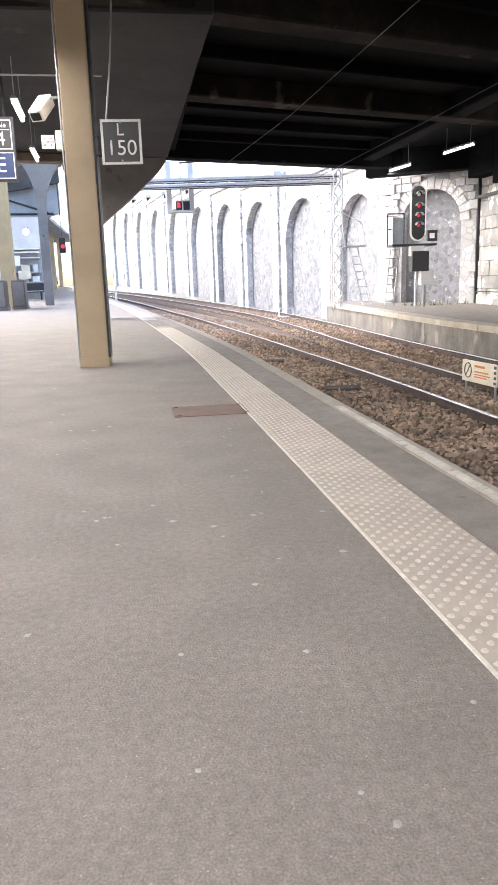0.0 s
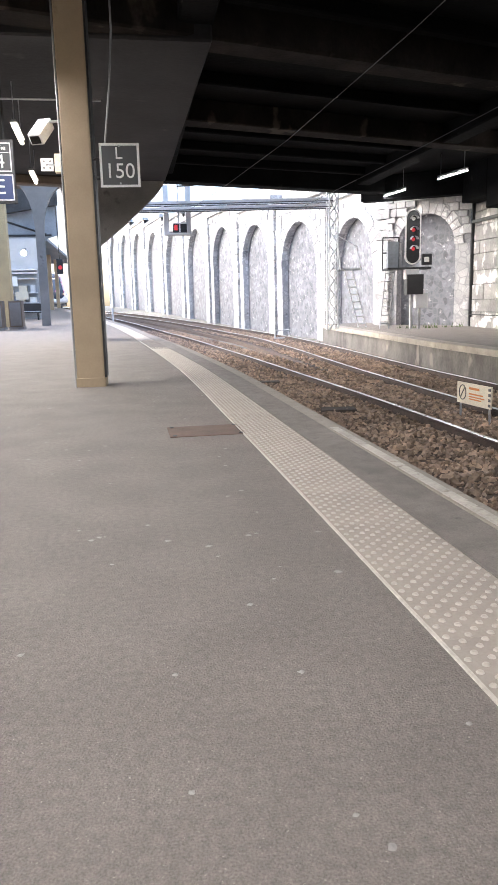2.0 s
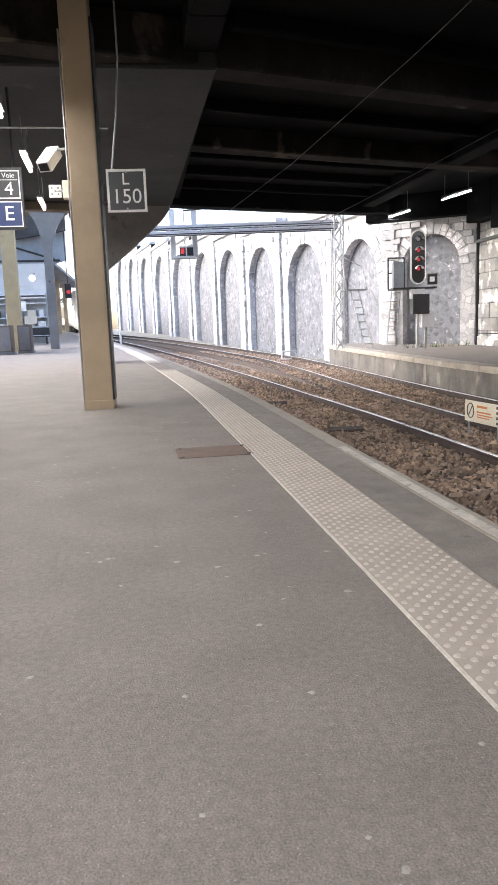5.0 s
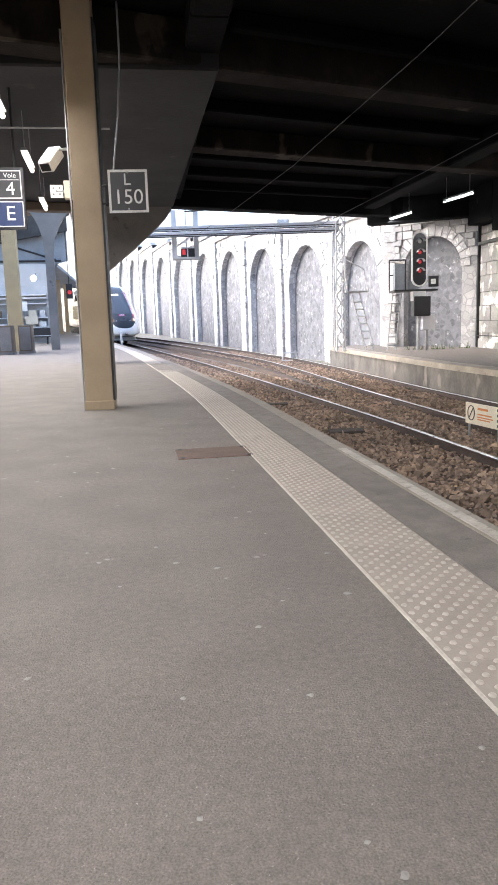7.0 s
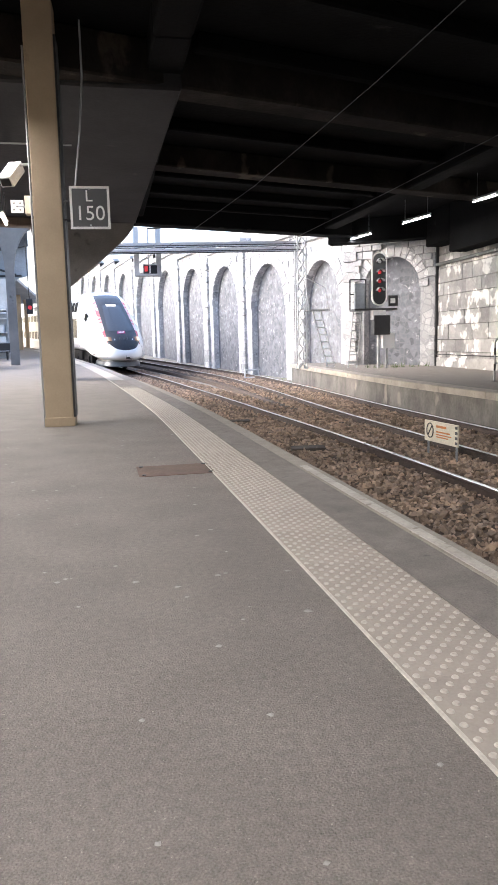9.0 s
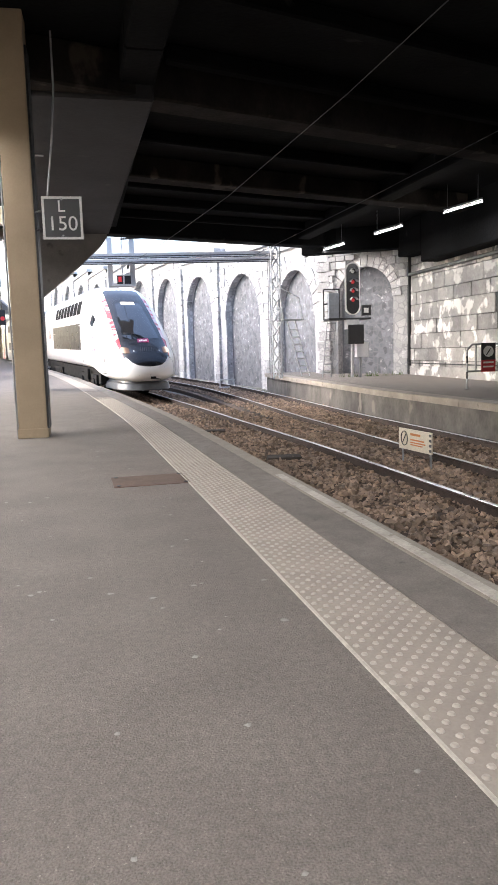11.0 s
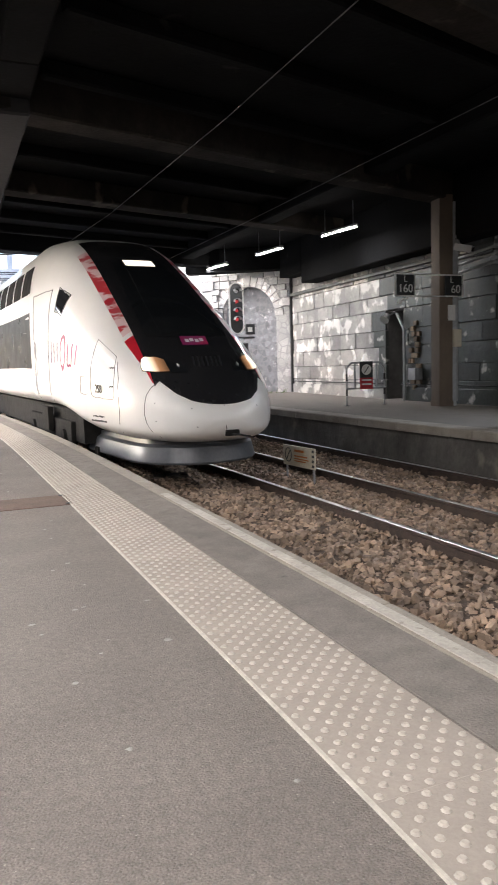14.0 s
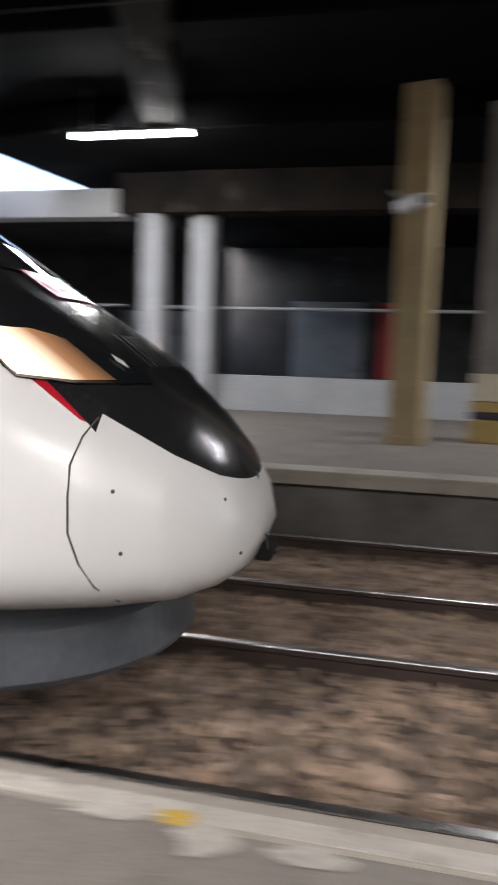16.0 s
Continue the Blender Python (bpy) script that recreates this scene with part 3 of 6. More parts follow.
# far platform
platform2 = thing("platform_far", "grey concrete platform with stained wall and pale coping", "platform", kind="structure")
Y2 = grid_ys(-26, 32.5, 2.0)
part("surface", sweep([(0.35, -0.95), (0.35, 0.0), (9, 0.0), (9, -0.95)], edge2, Y2), "asphalt", platform2)
part("wall_face", sweep([(0.10, -0.95), (0.10, -0.14), (0.36, -0.14), (0.36, -0.95)], edge2, Y2), "retain", platform2)
y = -26.0
while y < 32.3:
    y1 = min(y + 1.98, 32.48)
    part("coping_stone", sweep([(0.0, -0.14), (0.0, -0.015), (0.015, 0.003), (0.40, 0.003), (0.40, -0.14)], edge2, [y, y1]), "coping", platform2)
    y += 2.0

# ---- enclosing structure: deck over the station ----
DIR = Vector((0.975, 0.22, 0)).normalized()       # the deck beams run this way
ALONG = Vector((-0.22, 0.975, 0)).normalized()


def deck_edge(x):
    return 26.45 + 0.30 * (x - 1.4) if x < 9 else 28.73 + 0.16 * (x - 9)


deck_v = [(-24, deck_edge(-24)), (1.2, deck_edge(1.2)), (9, deck_edge(9)), (13.2, deck_edge(13.2)), (13.2, 13.5), (12.2, 9.6), (12.0, 2.0), (12.0, -26), (-24, -26)]
bm = bmesh.new()
lo = [bm.verts.new((x, y, 5.25)) for x, y in deck_v]
hi = [bm.verts.new((x, y, 6.2)) for x, y in deck_v]
bm.faces.new(lo[::-1])
bm.faces.new(hi)
for i in range(len(lo)):
    j = (i + 1) % len(lo)
    bm.faces.new((lo[i], lo[j], hi[j], hi[i]))
bmesh.ops.recalc_face_normals(bm, faces=bm.faces)
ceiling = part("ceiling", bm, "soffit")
tagged(ceiling, "near-black concrete underside of the deck", "ceiling", kind="structure")


def deck_beam(x0, y0, x1, y1, z0, z1, w, material="beam_grey", label="dark concrete cross beam under the deck"):
    d = Vector((x1 - x0, y1 - y0, 0))
    n = Vector((-d.y, d.x, 0)).normalized() * w / 2
    bm = bmesh.new()
    ps = [Vector((x0, y0, 0)) - n, Vector((x1, y1, 0)) - n, Vector((x1, y1, 0)) + n, Vector((x0, y0, 0)) + n]
    lo = [bm.verts.new((p.x, p.y, z0)) for p in ps]
    hi = [bm.verts.new((p.x, p.y, z1)) for p in ps]
    bm.faces.new(lo[::-1]), bm.faces.new(hi)
    for i in range(4):
        j = (i + 1) % 4
        bm.faces.new((lo[i], lo[j], hi[j], hi[i]))
    bmesh.ops.recalc_face_normals(bm, faces=bm.faces)
    bmesh.ops.bevel(bm, geom=list(bm.edges), offset=0.03, segments=1, affect="EDGES")
    ob = part("deck_beam", bm, material)
    return tagged(ob, label, "beam", "deck beams", "structure")


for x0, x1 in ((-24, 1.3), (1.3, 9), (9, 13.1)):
    deck_beam(x0, deck_edge(x0) - 0.35, x1, deck_edge(x1) - 0.35, 4.62, 5.25, 0.6, "soffit", "near-black edge beam of the deck")
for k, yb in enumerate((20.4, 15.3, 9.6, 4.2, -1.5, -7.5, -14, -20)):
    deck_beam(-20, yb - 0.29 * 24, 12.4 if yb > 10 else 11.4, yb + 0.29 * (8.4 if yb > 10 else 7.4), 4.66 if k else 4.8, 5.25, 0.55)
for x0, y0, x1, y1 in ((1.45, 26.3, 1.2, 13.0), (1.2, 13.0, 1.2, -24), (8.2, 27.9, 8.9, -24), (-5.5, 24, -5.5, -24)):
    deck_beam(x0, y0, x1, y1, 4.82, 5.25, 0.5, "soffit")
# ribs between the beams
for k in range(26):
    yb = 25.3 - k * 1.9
    deck_beam(1.6, yb, 8.0, yb + 1.8, 5.02, 5.26, 0.22, "soffit", "thin near-black rib of the deck")

# closing walls, added out of sight to shut off the outside light
for nm, b in (("wall_west", (-14.6, -14.2, -26, 22, -0.95, 5.3)), ("wall_south", (-14.2, 12.2, -26.4, -26.0, -0.95, 5.3))):
    tagged(part(nm, boxes([b]), "dark_wall"), "unseen dark wall closing the station", "wall", kind="structure")


# ---- columns ----
def column(x, y, w, d, h, rz, material, label, base=True, marks=()):
    c = thing("column", label, "column", pose(x, y, 0, 0, 0, rz), "station columns")
    part("shaft", boxes([(-w / 2, w / 2, -d / 2, d / 2, 0.0, h)], 0.02), material, c)
    if base:
        part("foot", boxes([(-w / 2 - 0.012, w / 2 + 0.012, -d / 2 - 0.012, d / 2 + 0.012, 0.0, 0.12)], 0.01), material, c)
    return c


col1 = column(-0.43, 13.38, 0.36, 0.40, 5.3, -3, "concrete", "cream-painted concrete column with chipped foot on the platform")
part("conduit", rods([((-0.195, -0.19, 0.0), (-0.195, -0.19, 4.7))], 0.012), "metal", col1)
part("edge_strip", boxes([(0.18, 0.205, -0.18, 0.18, 0.12, 4.85)]), "dark_metal", col1)
column(-0.9, 7.9 - 2.6, 0.42, 0.42, 4.9, -3, "concrete", "cream-painted concrete column behind the view").location = (-1.35, -1.2, 0)

pil2 = column(10.75, 17.15, 0.34, 0.38, 4.75, -8, "concrete_brown", "brown-grey concrete column on the far platform")
part("conduit", rods([((0.30, -0.16, 0.1), (0.30, -0.16, 4.6))], 0.02), "metal", pil2)
part("wall_box", boxes([(0.16, 0.36, -0.25, -0.187, 1.35, 1.75)], 0.01), "sign_cream", pil2)
part("light_strip", boxes([(0.172, 0.27, -0.185, 0.0, 0.0, 4.6)], 0.005), "pale_post", pil2, "pale grey strip on the column")
part("notice", boxes([(0.04, 0.22, -0.21, -0.195, 1.95, 2.3)]), "sign_white", pil2)
colB = column(9.05, 11.85, 0.5, 0.62, 4.75, -10, "concrete_brown", "brown concrete column on the far platform")
# paler sheet added for the daylight on this column's right face
part("light_strip", boxes([(0.255, 0.29, -0.30, 0.25, 0.0, 4.6)]), "concrete_grey", colB)
part("wall_box", boxes([(-0.29, -0.25, -0.3, -0.15, 1.7, 1.95)], 0.005), "sign_white", colB)
colC = column(9.85, 9.35, 0.32, 0.38, 4.75, -12, "concrete_brown", "brown concrete column by the daylight gap")
part("wall_box", boxes([(-0.1, 0.10, -0.23, -0.19, 1.75, 2.0)], 0.005), "sign_white", colC)
colD = column(10.35, 2.32, 0.40, 0.45, 4.75, -14, "cream_wall", "yellow-brown painted column on the far platform")
colE = column(11.2, 1.1, 0.5, 0.5, 4.75, -14, "concrete_grey", "dark concrete column on the far platform")


def haunched_pier(x, y, w, d, h, spread_l, spread_r, drop, rz, label):
    c = thing("haunched_pier", label, "pier", pose(x, y, 0, 0, 0, rz), "haunched piers")
    pts = [(-w / 2, 0.0)]
    for k in range(13):
        a = k / 12 * math.pi / 2
        pts.append((-w / 2 - spread_l * (1 - math.cos(a)), h - drop + drop * math.sin(a)))
    pts += [(-w / 2 - spread_l, h + 0.4), (w / 2 + spread_r, h + 0.4)]
    for k in range(13):
        a = math.pi / 2 - k / 12 * math.pi / 2
        pts.append((w / 2 + spread_r * (1 - math.cos(a)), h - drop + drop * math.sin(a)))
    pts.append((w / 2, 0.0))
    part("shaft", prism(bmesh.new(), pts, -d / 2, d / 2), "concrete_grey", c)
    return c


pier = thing("haunched_pier", "grey concrete pier flaring into the deck beam", "pier", pose(0, 26.2, 0, 0, 0, 4), "haunched piers")
pts = [(1.36, 4.9), (1.36, 4.5)]
for u in (0.1, 0.3, 0.5, 0.7, 0.9, 1.0):
    pts.append((1.36 - 1.9 * u, 4.45 - 1.65 * u ** 0.92))
pts += [(-0.75, 2.5), (-0.88, 2.0)]
pts += [(-0.93, 0.0), (-1.5, 0.0), (-1.5, 4.0), (-1.7, 4.9)]
part("shaft", prism(bmesh.new(), pts, -0.5, 0.5), "concrete_grey", pier)
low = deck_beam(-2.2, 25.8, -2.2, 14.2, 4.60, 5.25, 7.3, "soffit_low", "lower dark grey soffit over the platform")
haunched_pier(-3.6, 39.4, 0.4, 0.6, 6.6, 0.8, 1.2, 2.2, 4, "dark grey pier flaring under the canopy")


# ---- the high-speed train ----
# along: s metres back from the nose tip; z above the rail
PS = np.array([0.0, 0.05, 0.15, 0.3, 0.55, 0.85, 1.15, 1.5, 2.0, 2.6, 3.2, 3.8, 4.4, 5.0, 5.6, 6.4, 22.0])
PTOP = np.array([1.00, 1.14, 1.30, 1.46, 1.68, 1.88, 2.06, 2.28, 2.58, 2.93, 3.27, 3.58, 3.84, 4.03, 4.15, 4.22, 4.24])
PBOT = np.array([0.90, 0.77, 0.70, 0.655, 0.635, 0.63, 0.63, 0.64, 0.67, 0.75, 0.86, 0.93, 0.96, 0.97, 0.97, 0.97, 0.97])
PW = np.array([0.22, 0.41, 0.59, 0.755, 0.92, 1.06, 1.16, 1.25, 1.33, 1.37, 1.395, 1.41, 1.425, 1.43, 1.43, 1.43, 1.43])
PN = np.array([2.2, 2.3, 2.35, 2.4, 2.45, 2.5, 2.5, 2.55, 2.6, 2.65, 2.75, 2.9, 3.1, 3.4, 3.6, 3.9, 4.0])
PM = np.array([0.92, 0.93, 0.95, 0.97, 1.0, 1.02, 1.05, 1.10, 1.15, 1.2, 1.3, 1.4, 1.5, 1.6, 1.65, 1.7, 1.7])   # height of the widest line


def ring(s, n=48):
    top, bot, w, e, mid = (float(np.interp(s, PS, a)) for a in (PTOP, PBOT, PW, PN, PM))
    out = []
    for k in range(n):
        a = 2 * math.pi * k / n
        c, t = math.cos(a), math.sin(a)
        ex = e if t >= 0 else 3.2 + 0.35 * s if s < 6 else 5.5
        x = w * math.copysign(abs(c) ** (2 / ex), c)
        z = mid + ((top - mid) if t >= 0 else (mid - bot)) * math.copysign(abs(t) ** (2 / ex), t)
        out.append((x, s, z))
    return out


def hull(s_list, n=48):
    bm = bmesh.new()
    rows = [[bm.verts.new(p) for p in ring(s, n)] for s in s_list]
    for a, b in zip(rows, rows[1:]):
        for i in range(n):
            j = (i + 1) % n
            bm.faces.new((a[i], a[j], b[j], b[i]))
    bm.faces.new(rows[0][::-1])
    bm.faces.new(rows[-1])
    bmesh.ops.recalc_face_normals(bm, faces=bm.faces)
    return bm


# lines of the livery in the side view: a point and a slope (dz by ds)
def line_plane(s0, z0, s1, z1):
    d = Vector((0, s1 - s0, z1 - z0)).normalized()
    return Vector((0, s0, z0)), Vector((0, -d.z, d.y))


CHIN_LINE = line_plane(0.06, 1.158, 0.53, 1.467)


def side_plane(sd, x0, taper):
    return Vector((sd * x0, 0.5, 0)), Vector((sd, taper, 0)).normalized()


SCREEN_LO = line_plane(1.30, 2.10, 2.3, 2.25)
SCREEN_HI = line_plane(3.55, 3.55, 3.9, 2.6)


def above(pl, co):
    return (co - pl[0]).dot(pl[1]) > 0


def split_hull(bm, planes):
    for co, no in planes:
        bmesh.ops.bisect_plane(bm, geom=bm.verts[:] + bm.edges[:] + bm.faces[:], plane_co=co, plane_no=no, dist=1e-4)


def take(bm, test):
    out = bm.copy()
    bmesh.ops.delete(out, geom=[f for f in out.faces if not test(f.calc_center_median())], context="FACES")
    return out


def push(bm, d):
    bm.normal_update()
    for v, n in [(v, v.normal.copy()) for v in bm.verts]:
        v.co += n * d
    return bm


def on_hull(s, t, off=0.0, side=-1):
    """A place on the hull at s, at the height z, on its side; with the outward normal."""
    pts = [p for p in ring(s, 400) if p[0] * side >= 0]
    p = min(pts, key=lambda q: abs(q[2] - t))
    q = [p2 for p2 in ring(s + 0.02, 400) if p2[0] * side >= 0]
    p2 = min(q, key=lambda r: abs(r[2] - t))
    p3 = min(pts, key=lambda r: abs(r[2] - t - 0.03))
    n = (Vector(p2) - Vector(p)).cross(Vector(p3) - Vector(p)).normalized()
    if n.x * side < 0:
        n = -n
    return Vector(p) + n * off, n


def panel(outline, off, side=-1):
    """A thin sheet on the hull's side bounded by points (s, z), cut into small faces."""
    bm = bmesh.new()
    ss, zs = [p[0] for p in outline], [p[1] for p in outline]
    n = 10
    rows = []
    if len(outline) == 4:
        for i in range(n + 1):
            row = []
            for j in range(n + 1):
                u, v = i / n, j / n
                s = (1 - v) * ((1 - u) * ss[0] + u * ss[1]) + v * ((1 - u) * ss[3] + u * ss[2])
                z = (1 - v) * ((1 - u) * zs[0] + u * zs[1]) + v * ((1 - u) * zs[3] + u * zs[2])
                row.append(bm.verts.new(on_hull(s, z, off, side)[0]))
            rows.append(row)
        for a, b in zip(rows, rows[1:]):
            for i in range(n):
                bm.faces.new((a[i], a[i + 1], b[i + 1], b[i]))
    bmesh.ops.recalc_face_normals(bm, faces=bm.faces)
    return bm


def seam_line(pts, r=0.006, side=-1, off=0.001):
    """A dark groove along points (s, z) of the side."""
    bm = bmesh.new()
    for (s0, z0), (s1, z1) in zip(pts, pts[1:]):
        k = max(1, int(math.hypot(s1 - s0, z1 - z0) / 0.12))
        prev = None
        for i in range(k + 1):
            p = on_hull(s0 + (s1 - s0) * i / k, z0 + (z1 - z0) * i / k, off, side)[0]
            if prev is not None and (p - prev).length > 1e-4:
                rod(bm, prev, p, r, 5)
            prev = p
    return bm


def train_front():
    tr = thing("power_car", "white high-speed train power car with black mask and red stripe", "train", group="train cars")
    s_list = list(np.concatenate([[0, 0.02], np.linspace(0.05, 0.3, 6), np.linspace(0.38, 1.5, 14), np.linspace(1.6, 6.4, 34)[0:], [9, 13, 17, 21.6]]))
    bm = hull(s_list, 72)
    cuts = [side_plane(sd, x0, tp) for sd in (-1, 1) for x0, tp in ((0.80, 0.0276), (0.915, 0.0133), (0.70, 0.075), (0.795, -0.115))]
    split_hull(bm, [CHIN_LINE, SCREEN_LO] + cuts + [(Vector((0, s, 0)), Vector((0, 1, 0))) for s in (1.5, 1.6, 3.55, 4.3, 4.95)])

    def masked(c):
        return abs(c.x) < 0.80 - 0.0276 * (c.y - 0.5) and (c.y > 0.53 or above(CHIN_LINE, c)) and c.y < 4.95 and c.z > 1.1

    def reds(c):
        return not masked(c) and (c.y > 0.62 or above(CHIN_LINE, c)) and c.y > 0.02 and c.z > 1.4 and (abs(c.x) < 0.795 + 0.115 * (c.y - 0.5) if c.y < 1.5 else abs(c.x) < 0.915 - 0.0133 * (c.y - 0.5) and 1.6 < c.y < 4.3)
    body = part("body", take(bm, lambda c: not masked(c) and not reds(c)), "white", tr, smooth=True)
    part("black_mask", take(bm, lambda c: masked(c)), "black", tr, "glossy black front mask", smooth=True)
    for sd in (-1, 1):
        part("red_stripe", take(bm, lambda c: reds(c) and c.y < 1.5 and c.x * sd > 0), "red", tr, "red stripe edging the mask", smooth=True)
        part("worn_stripe", take(bm, lambda c: reds(c) and c.y > 1.5 and c.x * sd > 0), "red_patchy", tr, "patchy pale-red film strip", smooth=True)
    # windscreen: a dark pane standing just proud of the mask
    pane = take(bm, lambda c: masked(c) and above(SCREEN_LO, c) and c.y < 3.55 and abs(c.x) < 0.70 - 0.075 * (c.y - 0.5))
    part("windscreen", push(pane, 0.006), "glass_dark", tr, "dark tinted windscreen", smooth=True)
    bm.free()
    return tr, body


def finish_front(tr, body):
    front = lambda x, z: next(((s, top) for s in np.linspace(0.0, 6.0, 1201) for top in (hull_z(x, s),) if top is not None and top >= z), (6, z))[0]

    def hull_z(x, s):
        top, w, e, mid = (float(np.interp(s, PS, a)) for a in (PTOP, PW, PN, PM))
        if abs(x) >= w:
            return None
        return mid + (top - mid) * (1 - (abs(x) / w) ** e) ** (1 / e)

    def quad(x0, x1, z0, z1, nx, nz, off, lean=0.0, tip=0.0):
        g = bmesh.new()
        rows = []
        for j in range(nz + 1):
            z = z0 + (z1 - z0) * j / nz
            row = []
            for i in range(nx + 1):
                x = x0 + (x1 - x0) * i / nx + lean * (j / nz - 0.5)
                u = i / nx
                zz = z
                if tip and u > tip:
                    zm = (z0 + z1) / 2
                    zz = zm + (z - zm) * math.sqrt(max(0.02, 1 - ((u - tip) / (1 - tip)) ** 2))
                row.append(g.verts.new((x, front(x, zz) - off, zz + off * 0.6)))
            rows.append(row)
        for a, b in zip(rows, rows[1:]):
            for i in range(nx):
                g.faces.new((a[i], a[i + 1], b[i + 1], b[i]))
        bmesh.ops.recalc_face_normals(g, faces=g.faces)
        return g
    def leaf(x0, x1, z0, z1, off, n=12, lo=0.0, hi=1.0):
        """A patch on the front that is blunt and round at x1 and thins out towards x0; lo, hi: the stretch of it that is built."""
        g = bmesh.new()
        rows = []
        for i in range(n + 1):
            u = lo + (hi - lo) * i / n
            x = x0 + (x1 - x0) * u
            full = 0.30 + 0.70 * min(1.0, u / 0.62)
            if u > 0.8:
                full *= math.sqrt(max(0.03, 1 - ((u - 0.8) / 0.2) ** 2))
            base = z0 + (z1 - z0) * 0.10 * max(0.0, (u - 0.75) / 0.25)
            rows.append([g.verts.new((x, front(x, z) - off, z + off * 0.6)) for z in (base + (z1 - z0) * full * k / 6 for k in range(7))])
        for a, b in zip(rows, rows[1:]):
            for k in range(6):
                g.faces.new((a[k], a[k + 1], b[k + 1], b[k]))
        bmesh.ops.recalc_face_normals(g, faces=g.faces)
        return g

    for sd in (-1, 1):
        hl = part("headlight", leaf(sd * 0.34, sd * 0.87, 1.59, 1.81, 0.008, 18), "glass_dark", tr, "headlight behind a clear cover", smooth=True)
        part("main_lamp", leaf(sd * 0.34, sd * 0.865, 1.60, 1.80, 0.016, 18, 0.45, 1.0), LAMP, hl, "lit warm-white lamp in an amber reflector", smooth=True)
        g = bmesh.new()
        q = [(sd * 0.445, 1.645), (sd * 0.465, 1.675), (sd * 0.445, 1.705), (sd * 0.425, 1.675)]
        g.faces.new([g.verts.new((x, front(x, z) - 0.02, z + 0.012)) for x, z in q])
        part("marker", g, "sign_white", hl)
    part("top_lamp", quad(-0.26, 0.26, 3.37, 3.49, 4, 3, 0.012), "lamp_top", tr, "lit cab lamp behind the screen", smooth=True)
    badge = part("badge", quad(-0.2, 0.2, 1.965, 2.095, 6, 2, 0.008, 0.03), "magenta", tr, "magenta maker's badge", smooth=True)
    for k in range(4):
        x = -0.114 + k * 0.076
        part("badge_mark", quad(x - 0.03, x + 0.03, 2.0 + 0.012 * (k % 2), 2.05 + 0.012 * (k % 2), 2, 1, 0.012, 0.012), "sign_white", badge)
    for k in range(7):
        x = -0.20 + k * 0.066
        part("grille_slat", quad(x - 0.012, x + 0.012, 1.66, 1.80, 1, 3, 0.007, 0.05), "dark_metal", tr)
    part("hatch_seam", seam_line([(0.56, 1.47), (0.59, 1.40), (0.61, 1.30), (0.60, 1.05), (0.565, 0.93), (0.52, 0.83), (0.46, 0.74)], 0.0045), "seam", tr)
    part("hatch_seam", seam_line([(0.56, 1.47), (0.59, 1.40), (0.61, 1.30), (0.60, 1.05), (0.565, 0.93), (0.52, 0.83), (0.46, 0.74)], 0.0045, 1), "seam", tr)
    g = bmesh.new()
    rod(g, (-0.02, front(0.02, 1.16) - 0.003, 1.18), (-0.02, -0.006, 0.80), 0.006, 5)
    part("hatch_seam", g, "seam", tr)
    part("coupler_hatch", boxes([(-0.02, 0.16, -0.02, 0.06, 0.74, 0.82)], 0.01), "under", tr, "dark open coupler hatch")
    g = bmesh.new()
    rod(g, (0.05, -0.03, 0.77), (0.32, -0.02, 0.72), 0.012, 6)
    part("coupler_hook", g, "dark_metal", tr)
    for x, z in ((-0.84, 1.20), (-0.84, 0.95), (-0.46, 1.12), (-0.40, 0.88), (0.5, 1.12)):
        s0 = min(np.linspace(0.0, 0.8, 161), key=lambda s: abs(on_hull(s, z)[0].x + abs(x)))
        p, n = on_hull(s0, z, 0.0, -1 if x < 0 else 1)
        part("bolt", rods([(p - n * 0.01, p + n * 0.004)], 0.008, 8), "seam", tr)
    # side livery and openings, both sides
    for sd in (-1, 1):
        part("cab_window", panel([(4.10, 3.04), (3.58, 2.87), (3.74, 2.58), (4.09, 2.68)], 0.006, sd), "glass_dark", tr, "small dark cab window", smooth=True)
        part("seam", seam_line([(4.12, 3.06), (3.56, 2.88), (3.73, 2.56), (4.11, 2.66), (4.12, 3.06)], 0.009, sd), "seam", tr)
        d = part("service_hatch", seam_line([(1.23, 1.26), (1.27, 1.24), (1.88, 1.25), (1.93, 1.30), (2.0, 1.7), (2.03, 2.1), (1.43, 1.83), (1.32, 1.6), (1.23, 1.26)], 0.0035, sd), "seam", tr)
        part("latch", panel([(1.27, 1.40), (1.37, 1.40), (1.37, 1.42), (1.27, 1.42)], 0.004, sd), "seam", d)
        part("latch", panel([(1.36, 1.66), (1.46, 1.66), (1.46, 1.68), (1.36, 1.68)], 0.004, sd), "seam", d)
        part("seam", seam_line([(1.35, 1.75), (1.2, 1.52), (1.12, 1.25), (1.09, 1.06), (1.11, 0.9), (1.15, 0.77)], 0.0045, sd), "seam", tr)
        part("small_hatch", seam_line([(2.07, 1.29), (2.42, 1.31), (2.42, 1.57), (2.12, 1.56)], 0.0032, sd), "seam", tr)
        part("label_bars", panel([(1.45, 0.90), (2.0, 0.90), (2.0, 0.925), (1.45, 0.925)], 0.003, sd), "seam", tr)
        part("label_bars", panel([(1.5, 0.97), (1.9, 0.97), (1.9, 0.99), (1.5, 0.99)], 0.003, sd), "seam", tr)
        # plain coloured shapes for the lettered livery mark
        cx, cz = 3.45, 1.94
        ringm = bmesh.new()
        n = 28
        for k in range(n):
            a0, a1 = 2 * math.pi * k / n, 2 * math.pi * (k + 1) / n
            q = []
